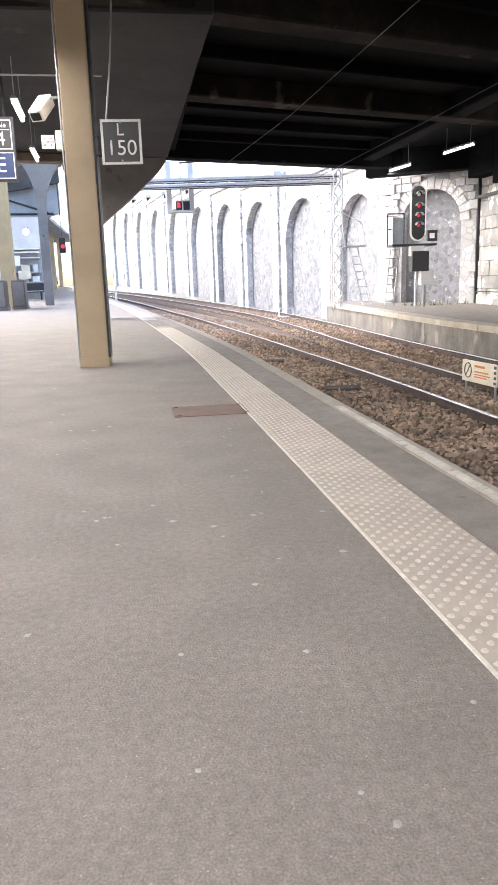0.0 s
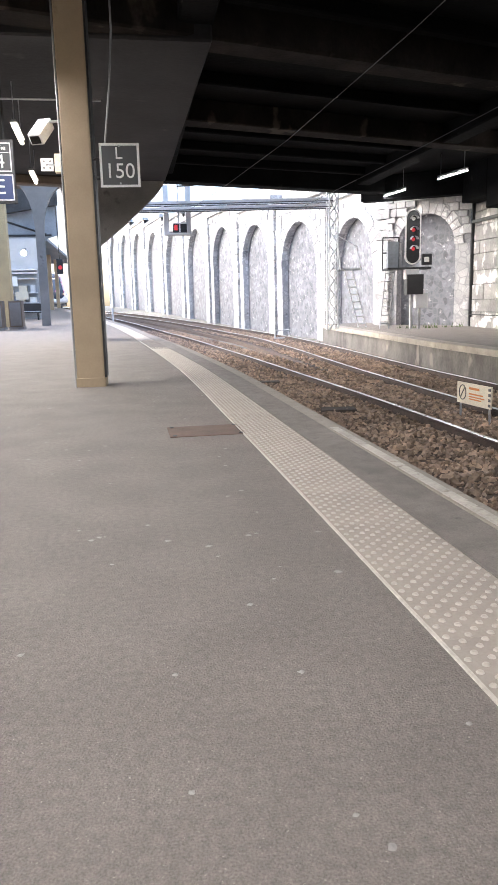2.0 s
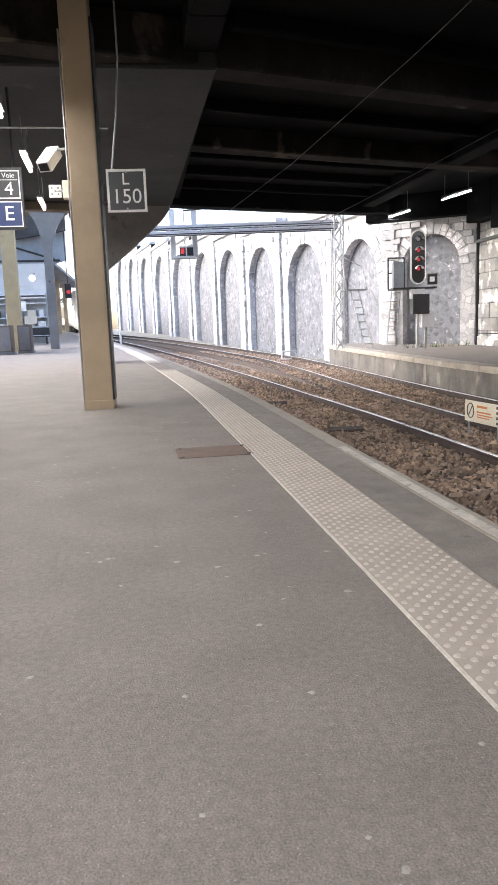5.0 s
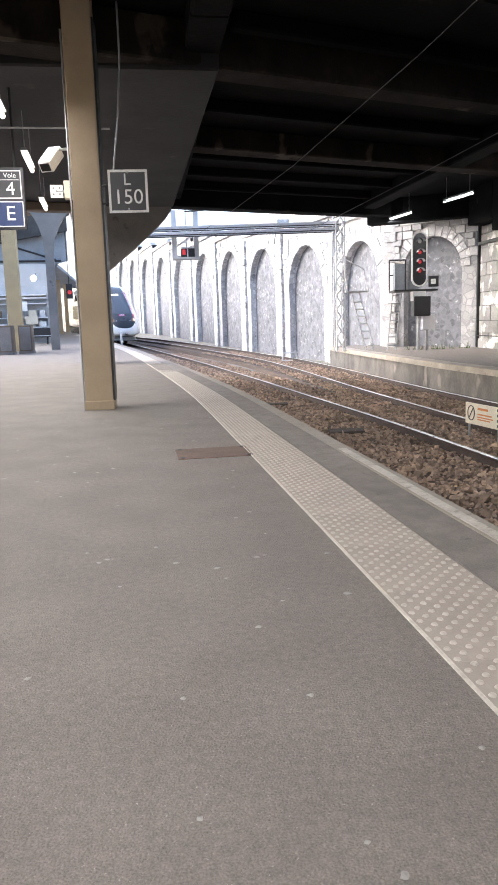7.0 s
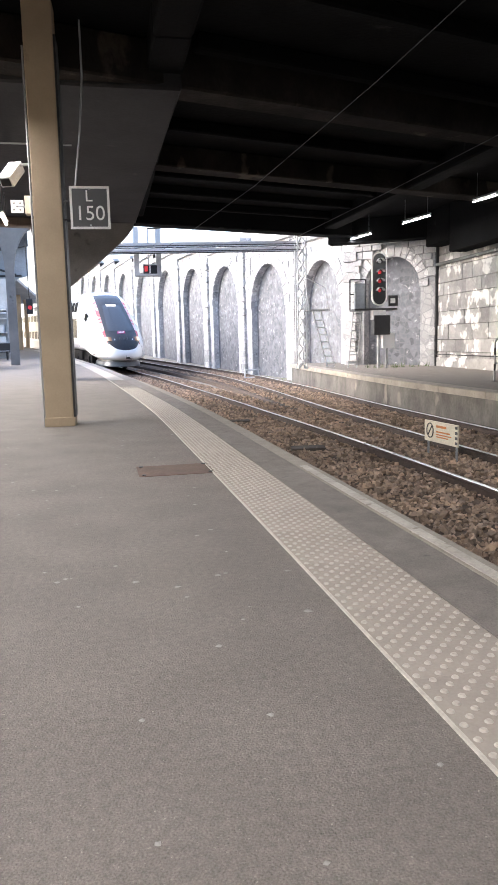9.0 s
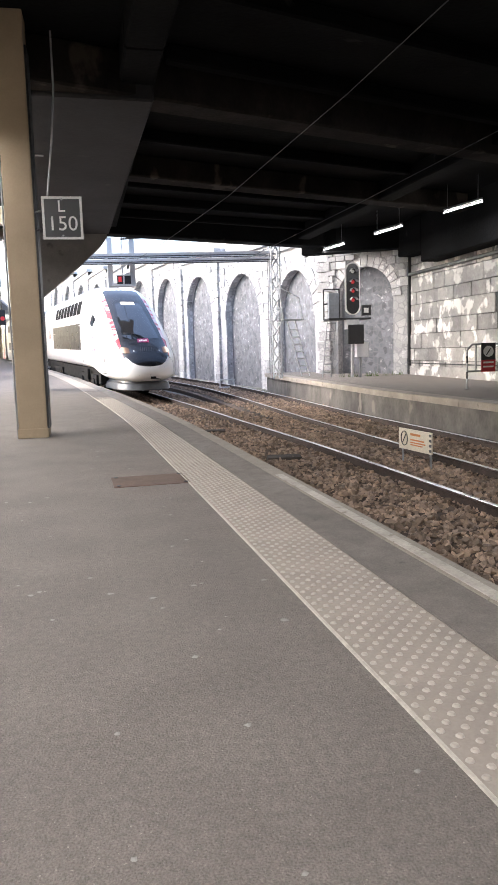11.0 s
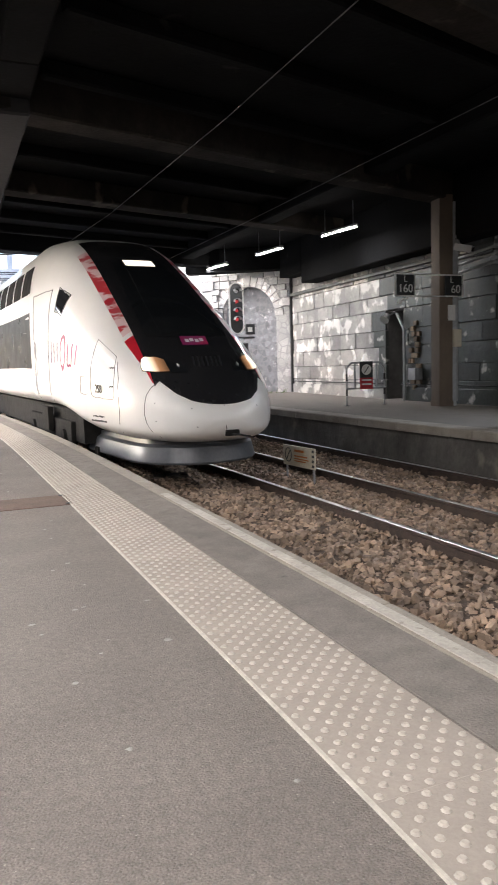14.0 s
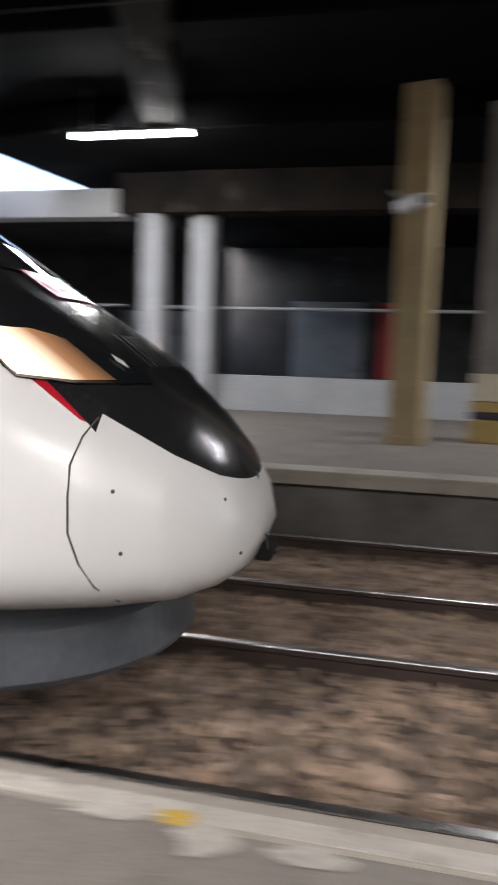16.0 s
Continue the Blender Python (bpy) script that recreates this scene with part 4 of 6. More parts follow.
            for a, r1, r2 in ((a0, 0.125, 0.25), (a0, 0.175, 0.32), (a1, 0.175, 0.32), (a1, 0.125, 0.25)):
                q.append(ringm.verts.new(on_hull(cx - math.cos(a) * r1, cz + math.sin(a) * r2 * 0.92, 0.004, sd)[0]))
            ringm.faces.new(q)
        bmesh.ops.recalc_face_normals(ringm, faces=ringm.faces)
        part("livery_ring", ringm, "magenta", tr, "plum ring of the livery mark")
        for s0, z0, z1 in ((3.15, 1.72, 2.06), (2.93, 1.72, 2.06), (2.72, 1.72, 2.04), (3.80, 1.80, 2.12), (4.02, 1.80, 2.12), (4.22, 1.78, 2.15)):
            part("livery_bar", panel([(s0 - 0.03, z0), (s0 + 0.03, z0), (s0 + 0.03, z1), (s0 - 0.03, z1)], 0.004, sd), "magenta" if s0 < 3.5 else "dull_plum", tr)
        part("livery_bar", panel([(2.93, 1.70), (3.15, 1.70), (3.15, 1.75), (2.93, 1.75)], 0.004, sd), "magenta", tr)
        # cab door, equipment panel and roof grilles
        part("door_seam", seam_line([(4.45, 1.0), (4.45, 3.05), (5.8, 3.05), (5.8, 1.0)], 0.006, sd), "seam", tr)
        part("grab_rail", seam_line([(5.6, 1.2), (5.6, 2.2)], 0.014, sd, 0.03), "metal", tr)
        part("dark_panel", panel([(6.2, 1.66), (16.5, 1.66), (16.5, 2.78), (6.2, 2.78)], 0.004, sd), "side_glass", tr, "long dark equipment panel")
        part("silver_band", panel([(6.2, 1.05), (21.5, 1.05), (21.5, 1.60), (6.2, 1.60)], 0.003, sd), "silver", tr, "pale grey lower band")
        for k in range(8):
            s0 = 6.2 + k * 1.15
            part("roof_grille", panel([(s0, 3.15), (s0 + 1.0, 3.15), (s0 + 1.0, 3.68), (s0, 3.68)], 0.006, sd), "under", tr, "dark roof grille")
        part("red_flash", panel([(17.6, 2.2), (18.6, 2.2), (18.3, 2.7), (17.9, 2.7)], 0.004, sd), "red", tr)
    p0, n0 = on_hull(1.68, 1.36, 0.006, -1)
    rot = n0.to_track_quat("Z", "Y").to_matrix().to_4x4()
    num = words("258", 0.17, "seam", tr, Matrix.Translation(p0) @ Matrix(((0, 0, n0.x, 0), (-1, 0, n0.y, 0), (0, 1, n0.z, 0), (0, 0, 0, 1))), "fleet_number")
    # pilot, skirts and running gear
    bm = bmesh.new()
    rows = []
    for z, g in ((0.66, 0.13), (0.60, 0.12), (0.56, 0.05), (0.36, 0.0), (0.33, 0.02)):
        row = []
        for k in range(41):
            a = math.pi * k / 40
            x = -(0.99 - g) * math.copysign(abs(math.cos(a)) ** 0.95, math.cos(a))
            s = 1.75 - (1.36 - g) * abs(math.sin(a)) ** 0.8
            row.append(bm.verts.new((x, s, z)))
        x0 = [bm.verts.new((-(1.06 - g), 3.3, z + (0.12 if z < 0.3 else 0.0)))]
        x1 = [bm.verts.new((1.06 - g, 3.3, z + (0.12 if z < 0.3 else 0.0)))]
        rows.append(x0 + row + x1)
    for a, b in zip(rows, rows[1:]):
        for i in range(len(a) - 1):
            bm.faces.new((a[i], a[i + 1], b[i + 1], b[i]))
    bm.faces.new(rows[0])
    bm.faces.new(rows[-1][::-1])
    # the creases between the bands stay sharp
    for row in rows:
        for u, v in zip(row, row[1:]):
            bm.edges.get((u, v)).smooth = False
    bmesh.ops.recalc_face_normals(bm, faces=bm.faces)
    pilot = part("pilot", bm, "grey_skirt", tr, "glossy grey pilot below the nose", smooth=True)
    for f in pilot.data.polygons:
        f.use_smooth = len(f.vertices) == 4
    part("pilot_bracket", boxes([(-1.25, -1.22, 1.98, 2.02, 0.36, 0.5), (-1.255, -1.22, 2.08, 2.12, 0.36, 0.5)]), "under", tr)
    part("underframe", boxes([(-1.2, 1.2, 3.0, 21.2, 0.45, 0.99)]), "under", tr)
    for s0 in (5.6, 16.4):
        bg = part("bogie", boxes([(-1.28, -1.1, s0 - 2.0, s0 + 2.0, 0.42, 0.78), (1.1, 1.28, s0 - 2.0, s0 + 2.0, 0.42, 0.78), (-1.1, 1.1, s0 - 0.3, s0 + 0.3, 0.4, 0.8)], 0.03), "under", tr)
        for ds in (-1.5, 1.5):
            part("axle", rods([((-1.0, s0 + ds, 0.46), (1.0, s0 + ds, 0.46))], 0.09, 12), "under", bg)
            for sx in (-1, 1):
                part("wheel", rods([((sx * 0.66, s0 + ds, 0.46), (sx * 0.80, s0 + ds, 0.46))], 0.46, 28), "under", bg)
                part("axle_box", rods([((sx * 1.1, s0 + ds, 0.46), (sx * 1.33, s0 + ds, 0.46))], 0.17, 12), "under", bg)
    part("cab_step", boxes([(-1.40, -1.30, 4.95, 5.55, 0.55, 0.98)], 0.02), "under", tr)
    return tr


def coach(label):
    c = thing("passenger_coach", label, "train", group="train cars")
    L = 18.4
    bm = bmesh.new()
    prof = [(-1.30, 0.45), (-1.42, 0.9), (-1.45, 1.5), (-1.45, 3.0), (-1.36, 3.6), (-1.1, 4.0), (-0.5, 4.18), (0.5, 4.18), (1.1, 4.0), (1.36, 3.6), (1.45, 3.0), (1.45, 1.5), (1.42, 0.9), (1.30, 0.45)]
    prism(bm, prof, 0.35, L)
    part("body", bm, "white", c)
    for sd in (-1, 1):
        x0, x1 = sorted((sd * 1.452, sd * 1.458))
        for k in range(7):
            s0 = 2.6 + k * 2.1
            part("window", boxes([(x0, x1, s0, s0 + 1.7, 1.35, 1.95)]), "side_glass", c)
            part("window", boxes([(x0, x1, s0, s0 + 1.7, 2.75, 3.25)]), "side_glass", c)
        part("door", boxes([(x0, x1, 1.0, 1.95, 0.6, 2.7)]), "red" if sd < 0 else "silver", c)
        part("lower_band", boxes([(sd * 1.435 - 0.02, sd * 1.435 + 0.02, 0.4, L - 0.05, 0.55, 1.15)]), "silver", c)
    part("gangway", boxes([(-1.15, 1.15, -0.35, 0.36, 0.6, 3.7)], 0.03), "under", c)
    part("underframe", boxes([(-1.2, 1.2, 1.0, L, 0.25, 0.5)]), "under", c)
    return c


power_car, hull_body = train_front()
finish_front(power_car, hull_body)
coaches = [coach("white double-deck coach with dark window rows")]
for k in range(3):
    coaches.append(copy_thing(coaches[0], pose(0, 0, 0)))

# ---- overhead wires and lamps ----
def wire(path, z_of, ys, label):
    t = thing("contact_wire", label, "overhead wire", group="overhead wires")
    V, F, r = [], [], 0.008
    for k, y in enumerate(ys):
        V += [(path(y) + dx, y, z_of(y) + dz) for dx, dz in ((-r, 0), (0, r), (r, 0), (0, -r))]
        if k:
            F += [(4 * k - 4 + i, 4 * k - 4 + (i + 1) % 4, 4 * k + (i + 1) % 4, 4 * k + i) for i in range(4)]
    part("wire", (V, F), "wire", t)
    return t


wire(lambda y: track1(y), lambda y: 4.08 + max(0, y - 16) * 0.02, list(np.arange(-24, 90, 6.0)), "grey contact wire over the near track")
wire(lambda y: track2(y), lambda y: 4.08 + max(0, y - 16) * 0.02, list(np.arange(-24, 90, 6.0)), "grey contact wire over the far track")


def tube_lamp(a, b, warm=False, power=30.0, hang=0.25, r=0.032, glow="tube"):
    a, b = Vector(a), Vector(b)
    t = thing("fluorescent_lamp", "lit fluorescent tube lamp hung under the deck", "lamp", Matrix.Translation((a + b) / 2), "fluorescent lamps")
    a, b = a - t.location, b - t.location
    part("tube", rods([(a, b)], r, 10), "tube_warm" if warm else glow, t)
    up = Vector((0, 0, 0.07))
    g = bmesh.new()
    d = (b - a).normalized()
    n = d.cross(Vector((0, 0, 1))).normalized() * r * 1.8
    vs = [g.verts.new(p) for p in (a + n + up * 0.7, b + n + up * 0.7, b + up * 1.4 + n * 0.5, a + up * 1.4 + n * 0.5, a - n + up * 0.7, b - n + up * 0.7, b + up * 1.4 - n * 0.5, a + up * 1.4 - n * 0.5)]
    for f in ((0, 1, 2, 3), (5, 4, 7, 6), (3, 2, 6, 7), (0, 4, 5, 1), (0, 3, 7, 4), (1, 5, 6, 2)):
        g.faces.new([vs[i] for i in f])
    bmesh.ops.recalc_face_normals(g, faces=g.faces)
    part("housing", g, "metal", t)
    if hang:
        for e in (a, b):
            part("hanger", rods([(e * 0.8 + up, e * 0.8 + up + Vector((0, 0, hang)))], 0.008, 6), "metal", t)
    li = bpy.data.lights.new("tube_light", "AREA")
    li.shape, li.size, li.size_y, li.energy = "RECTANGLE", (b - a).length, 0.08, power
    li.color = (1.0, 0.965, 0.93) if warm else (1.0, 0.98, 0.96)
    lo = new("tube_light", li)
    x = (b - a).normalized()
    z = Vector((0, 0, 1))
    yv = z.cross(x)
    lo.matrix_basis = Matrix.Translation(t.location + (a + b) / 2 - Vector((0, 0, 0.05))) @ Matrix((x, yv, z)).transposed().to_4x4()
    return t


for k in range(3):
    ya = 19.9 + k * 3.55
    tube_lamp((10.2 - k * 0.42, ya, 4.55), (9.99 - k * 0.42, ya + 1.5, 4.55), power=15, hang=0.62, r=0.018)
tube_lamp((11.2, 7.75, 4.52), (11.2, 5.85, 4.52), power=34, hang=0.65, glow="tube_bright")
# lamps added out of view to light the far platform
for y in (0.0, -7.0, -14.0):
    tube_lamp((11.0, y, 4.6), (11.0, y - 1.5, 4.6), power=25, hang=0.6)
# first three hang in view; the others are added unseen to brighten the platform
for x, y in ((-1.47, 12.7), (-1.53, 16.1), (-1.77, 20.35), (-1.2, 8.2), (-1.1, 4.0), (-1.1, -0.2), (-1.1, -5.0), (-1.1, -10.0), (-5.0, 12.0), (-5.2, 5.0), (-5.4, 19.0), (-5.0, -3.0)):
    tube_lamp((x, y, 3.9), (x - 0.04, y + 1.3, 3.9), True, power=52 if x < -4 else 25, hang=0.62 if y > 14 and x > -5.3 else 1.25)

# ---- retaining wall with blind arches ----
WALL = [(12.0, 27.35), (11.9, 27.4), (9.8, 30.1), (9.2, 36.0), (8.14, 42.3), (7.11, 48.55), (6.15, 55.2), (5.09, 63.5), (3.94, 73.5), (2.67, 83.5), (1.3, 94.0), (-0.14, 106.0), (-1.8, 120.0)]


frng = random.Random(12)
FACING = {(ww, k): None for ww in (0.27, 0.36, 0.45, 0.58) for k in range(2)}


def arch_bay(a, b, top, open_w, pil_w, cornice, label):
    """One bay of the wall from a to b: a thick face with a round-headed recess, its infill, ring stones and a pilaster."""
    a, b = Vector((*b, 0)), Vector((*a, 0))
    d = b - a
    L = d.length
    m = Matrix.Translation(a) @ Matrix((d.normalized(), Vector((0, 0, 1)).cross(d.normalized()), Vector((0, 0, 1)))).transposed().to_4x4()
    w = thing("wall_arch_bay", label, "retaining wall", m, "bays of the retaining wall", "structure")
    r = open_w / 2
    cx, z0, zs = L / 2, -0.9, top - r
    arc = [(cx - r * math.cos(math.pi * k / 20), zs + r * math.sin(math.pi * k / 20)) for k in range(21)]
    bm = bmesh.new()
    face = lambda q: bm.faces.new([bm.verts.new(v) for v in q])
    for x0, x1 in ((0, cx - r), (cx + r, L)):
        face([(x0, 0, z0), (x1, 0, z0), (x1, 0, cornice), (x0, 0, cornice)])
    for (xa, za), (xb, zb) in zip(arc, arc[1:]):
        face([(xa, 0, za), (xb, 0, zb), (xb, 0, cornice), (xa, 0, cornice)])
    reveal = [(cx - r, z0)] + arc + [(cx + r, z0)]
    for (xa, za), (xb, zb) in zip(reveal, reveal[1:]):
        face([(xa, 0, za), (xa, 0.7, za), (xb, 0.7, zb), (xb, 0, zb)])
    face([(0, 0, cornice), (L, 0, cornice), (L, 0.7, cornice), (0, 0.7, cornice)])
    bmesh.ops.remove_doubles(bm, verts=bm.verts, dist=0.001)
    part("face", bm, "stone", w)
    part("infill", boxes([(cx - r - 0.2, cx + r + 0.2, 0.34, 0.75, z0, top + 0.2)]), "infill", w, "grey rubble infill of the arch")
    # ring stones
    k_n = 15
    for k in range(k_n):
        a0, a1 = math.pi * (k + 0.06) / k_n, math.pi * (k + 0.94) / k_n
        r1 = r + (0.5 if k % 2 else 0.42) * min(1.2, open_w / 3)
        bm = bmesh.new()
        q = [(cx - rr * math.cos(t), zs + rr * math.sin(t)) for t, rr in ((a0, r - 0.01), (a1, r - 0.01), (a1, r1), (a0, r1))]
        prism(bm, q, -0.05, 0.25)
        part("ring_stone", bm, "stone", w)
    # pilaster with alternating quoins at the bay's end
    h = z0
    i = 0
    while h < cornice - 0.2:
        ww = pil_w * (1.0 if i % 2 else 0.78)
        part("quoin", boxes([(-ww / 2, ww / 2, -0.14 - 0.03 * (i % 2), 0.1, h + 0.012, h + 0.36)], 0.02), "stone", w)
        h += 0.372
        i += 1
    if L > 5.5 and a.y < 58:
        # uneven facing stones round the opening
        z = z0 + 0.1
        row = 0
        while z < cornice - 0.35:
            x = pil_w / 2 + 0.06 + (0.12 if row % 2 else 0.0)
            while x < L - pil_w / 2 - 0.3:
                kind = frng.choice(sorted(FACING))
                ww = kind[0]
                xm, zm = x + ww / 2, z + 0.16
                if x + ww < L - pil_w / 2 and not (abs(xm - cx) < r + ww / 2 + 0.05 and zm < zs) and math.hypot(xm - cx, max(0, zm - zs)) > r + 0.62:
                    if FACING[kind] is None:
                        ob = part("stone", boxes([(0.012, ww - 0.012, -0.05 - 0.03 * kind[1], 0.02, 0.01, 0.31)], 0.022), "stone", w)
                        FACING[kind] = ob.data
                    else:
                        ob = new("stone", FACING[kind])
                        ob.parent = w
                    ob.location = (x, frng.uniform(-0.015, 0.03), z)
                x += ww
            z += 0.325
            row += 1
    part("cornice", boxes([(0, L, -0.2, 0.5, cornice, cornice + 0.28)], 0.03), "stone", w)
    return w, m, L


for k, (a, b) in enumerate(zip(WALL[1:], WALL[2:])):
    # bays of about even length between the plan's points
    n = 1
    for i in range(n):
        p = [a[j] + (b[j] - a[j]) * i / n for j in (0, 1)]
        q = [a[j] + (b[j] - a[j]) * (i + 1) / n for j in (0, 1)]
        ym = (p[1] + q[1]) / 2
        top = 4.0 + 0.082 * max(0, ym - 28.5)
        L = math.hypot(q[0] - p[0], q[1] - p[1])
        arch_bay(p, q, top, L * 0.68, 0.9 if k in (3, 6, 9) else 0.6, top + 0.9, "pale rubble-stone wall bay with a blind arch")
# upper wall and parapet that stand above the arches, further back
tagged(part("upper_wall", boxes([(0, 60, 0, 0.5, -0.9, 9.6)]), "stone"), "pale street wall above the retaining wall", "wall", kind="structure").matrix_basis = pose(16.5, 33, 0, 0, 0, 100)
# irregular facing stones on the nearest piers
rng = random.Random(5)
facing = thing("facing_stones", "irregular pale facing stones of the wall end", "stones", kind="structure")
dv = (Vector((11.9, 27.4, 0)) - Vector((9.8, 30.0, 0))).normalized()
rz = math.degrees(math.atan2(dv.y, dv.x))
z = 0.0
while z < 4.9:
    hh = rng.uniform(0.2, 0.34)
    x = 0.05
    while x < 3.2:
        ww = rng.uniform(0.22, 0.5)
        ob = part("stone", boxes([(0.012, ww - 0.012, -0.06 - rng.random() * 0.05, 0.02, 0.01, hh - 0.01)], 0.025), "stone", facing)
        xm, zm = x + ww / 2 - 1.71, z + hh / 2
        if math.hypot(xm, max(0, zm - 2.87)) < 1.56:
            bpy.data.objects.remove(ob)
            x += ww
            continue
        ob.matrix_basis = Matrix.Translation((9.8, 30.0, 0)) @ pose(0, 0, 0, 0, 0, rz) @ Matrix.Translation((x, 0, z))
        x += ww
    z += hh

# ---- damp block wall under the deck ----
bw = thing("wall_blocks", "damp grey block wall with pale mineral stains", "wall", pose(11.95, 27.2, 0, 0, 0, -92.5), kind="structure")
part("mortar_bed", boxes([(0, 6.4, 0.05, 0.9, -0.2, 5.3), (7.3, 14.4, 0.05, 0.9, -0.2, 5.3), (6.4, 7.3, 0.7, 0.9, -0.2, 5.3), (6.4, 7.3, 0.05, 0.7, 2.45, 5.3)]), "mortar", bw)
z, row = 0.0, 0
while z < 4.55:
    hh = (0.55, 0.42, 0.5, 0.46)[row % 4]
    x = -0.0 - (0.45 if row % 2 else 0)
    while x < 14.35:
        ww = rng.uniform(0.7, 1.15)
        x0, x1 = max(x, 0) + 0.008, min(x + ww, 14.4) - 0.008
        if x1 - x0 > 0.1:
            cuts = [(x0, x1)]
            if z < 2.4 and x1 > 6.4 and x0 < 7.3:
                cuts = [(x0, 6.4), (7.3, x1)]
            for c0, c1 in cuts:
                if c1 - c0 > 0.08:
                    part("block", boxes([(c0, c1, -rng.uniform(0.0, 0.03), 0.1, z + 0.008, z + hh - 0.008)], 0.012), "block" if c0 < 5.6 + rng.uniform(-0.9, 0.9) else "block_damp_shade", bw)
        x += ww
    z += hh
    row += 1
part("plinth", boxes([(0, 6.4, -0.06, 0.06, -0.05, 0.36)], 0.02), "block", bw)
part("plinth", boxes([(7.3, 14.4, -0.06, 0.06, -0.05, 0.36)], 0.02), "block_damp_shade", bw)
part("ledge", boxes([(0, 14.4, -0.12, 0.06, 3.5, 3.6)], 0.02), "block_damp_shade", bw)
part("wall_cable", rods([((0, -0.10, 0.46), (6.4, -0.10, 0.44)), ((7.3, -0.10, 0.44), (14.3, -0.10, 0.46))], 0.016), "dark_metal", bw)
part("drain_pipe", rods([((7.5, -0.12, 0.0), (7.5, -0.12, 1.9))], 0.04), "metal", bw)
part("drain_bend", rods([((7.5, -0.12, 1.9), (7.15, -0.12, 2.35))], 0.04), "metal", bw)
for k in range(26):
    x, z = 7.62 + rng.random() * 0.4, 0.3 + (k % 13) * 0.14
    part("rubble_stone", boxes([(x, x + rng.uniform(0.1, 0.2), -rng.uniform(0.06, 0.1), 0.02, z, z + 0.125)], 0.02), "brown_rubble", bw)
part("seam_crack", boxes([(-0.07, -0.01, -0.1, 0.1, 0.0, 4.2)]), "dark_metal", bw)
# dark beams added where the wall top fades into shade and soot
deck_beam(11.58, 25.2, 11.1, 12.9, 3.74, 5.25, 0.6, "soffit", "near-black added beam over the block wall's dark top")
deck_beam(11.64, 27.0, 11.58, 25.2, 4.12, 5.25, 0.6, "soffit", "near-black added beam over the block wall's dark top")
deck_beam(8.6, 29.1, 11.72, 26.95, 4.42, 5.25, 0.5, "soffit", "near-black edge beam before the wall arch")
wl = thing("wall_floodlight", "round pale floodlight on the block wall", "lamp", pose(11.36, 20.35, 2.26, 0, 0, 0))
g = bmesh.new()
bmesh.ops.create_cone(g, cap_ends=True, segments=20, radius1=0.13, radius2=0.08, depth=0.2, matrix=pose(0, 0, 0, 0, 50, 20))
part("head", g, "metal", wl)
part("arm", rods([((0.0, 0, 0), (0.3, 0, 0.15))], 0.025), "metal", wl)
for k, (z, y1) in enumerate(((3.45, 13.2), (3.3, 13.6), (3.12, 14.2))):
    pp = thing("wall_pipe", "pale sagging service pipe along the damp wall", "pipe", group="pipes")
    part("pipe", rods([((11.2, 17.4, z - 0.1), (11.1, 15.8, z)), ((11.1, 15.8, z), (10.95, y1, z - 0.06 * k))], 0.035), "metal", pp)
    part("clip", boxes([(11.06, 11.5, 15.76, 15.82, z - 0.05, z + 0.05)], 0.005), "metal", pp)
jb = thing("junction_box", "small grey junction box on the wall", "box", pose(11.42, 19.1, 0.72))
part("body", boxes([(-0.12, 0.12, -0.15, 0.15, -0.15, 0.15)], 0.01), "metal", jb)

# ---- gap, yard and hall beyond the far platform ----
yard = tagged(part("ground", boxes([(11.0, 40, -26, 27, -1.1, -0.06)]), "asphalt"), "grey paving behind the far platform", "ground", kind="structure")
roof = deck_beam(18.2, 8.4, 18.2, -26, 4.75, 5.5, 13.0, "soffit", "near-black roof slab of the side hall")
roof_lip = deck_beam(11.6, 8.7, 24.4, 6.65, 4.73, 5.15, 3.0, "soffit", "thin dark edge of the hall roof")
sl = thing("column_sleeve", "white and yellow banded sleeve round a column foot", "sleeve", pose(11.2, 1.1, 0, 0, 0, -14))
for z0, z1, mt in ((0.0, 0.34, "yellow_sleeve"), (0.345, 0.445, "dark_metal"), (0.45, 0.6, "yellow_sleeve"), (0.605, 1.0, "sign_cream")):
    part("band", boxes([(-0.285, 0.285, -0.285, 0.285, z0, z1)], 0.02), mt, sl)
hall = thing("side_hall", "dim hall with pale posts and low wall", "hall", kind="structure")
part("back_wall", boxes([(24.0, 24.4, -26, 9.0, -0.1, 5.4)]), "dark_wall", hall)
part("low_wall", boxes([(15.2, 15.5, -20, 7.6, -0.1, 0.75)], 0.02), "pale_post", hall)
part("hall_rail", rods([((15.1, 7.6, 2.15), (15.1, -20, 2.15))], 0.035), "metal", hall)
for y0, y1, mt in ((6.2, 3.9, "bluegrey"), (3.4, 2.2, "sign_red"), (1.6, -0.5, "dark_wall"), (-1.2, -3.5, "bluegrey")):
    part("wall_panel", boxes([(23.8, 23.98, y1, y0, 0.2, 3.0)], 0.02), mt, hall)
# shade under the hall roof is put into the lintel's dark colour
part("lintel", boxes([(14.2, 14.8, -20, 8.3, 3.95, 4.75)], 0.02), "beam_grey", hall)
for x, y in ((14.5, 7.6), (14.7, 6.6)):
    c = thing("hall_post", "pale grey square post at the hall's edge", "post", pose(x, y, 0), "hall posts")
    part("shaft", boxes([(-0.22, 0.22, -0.22, 0.22, -0.1, 4.75)], 0.02), "pale_post", c)
far = thing("street_building", "blue-grey building with pale beam above dark openings", "building", pose(14.5, 8.2, 0, 0, 0, 90), kind="structure")
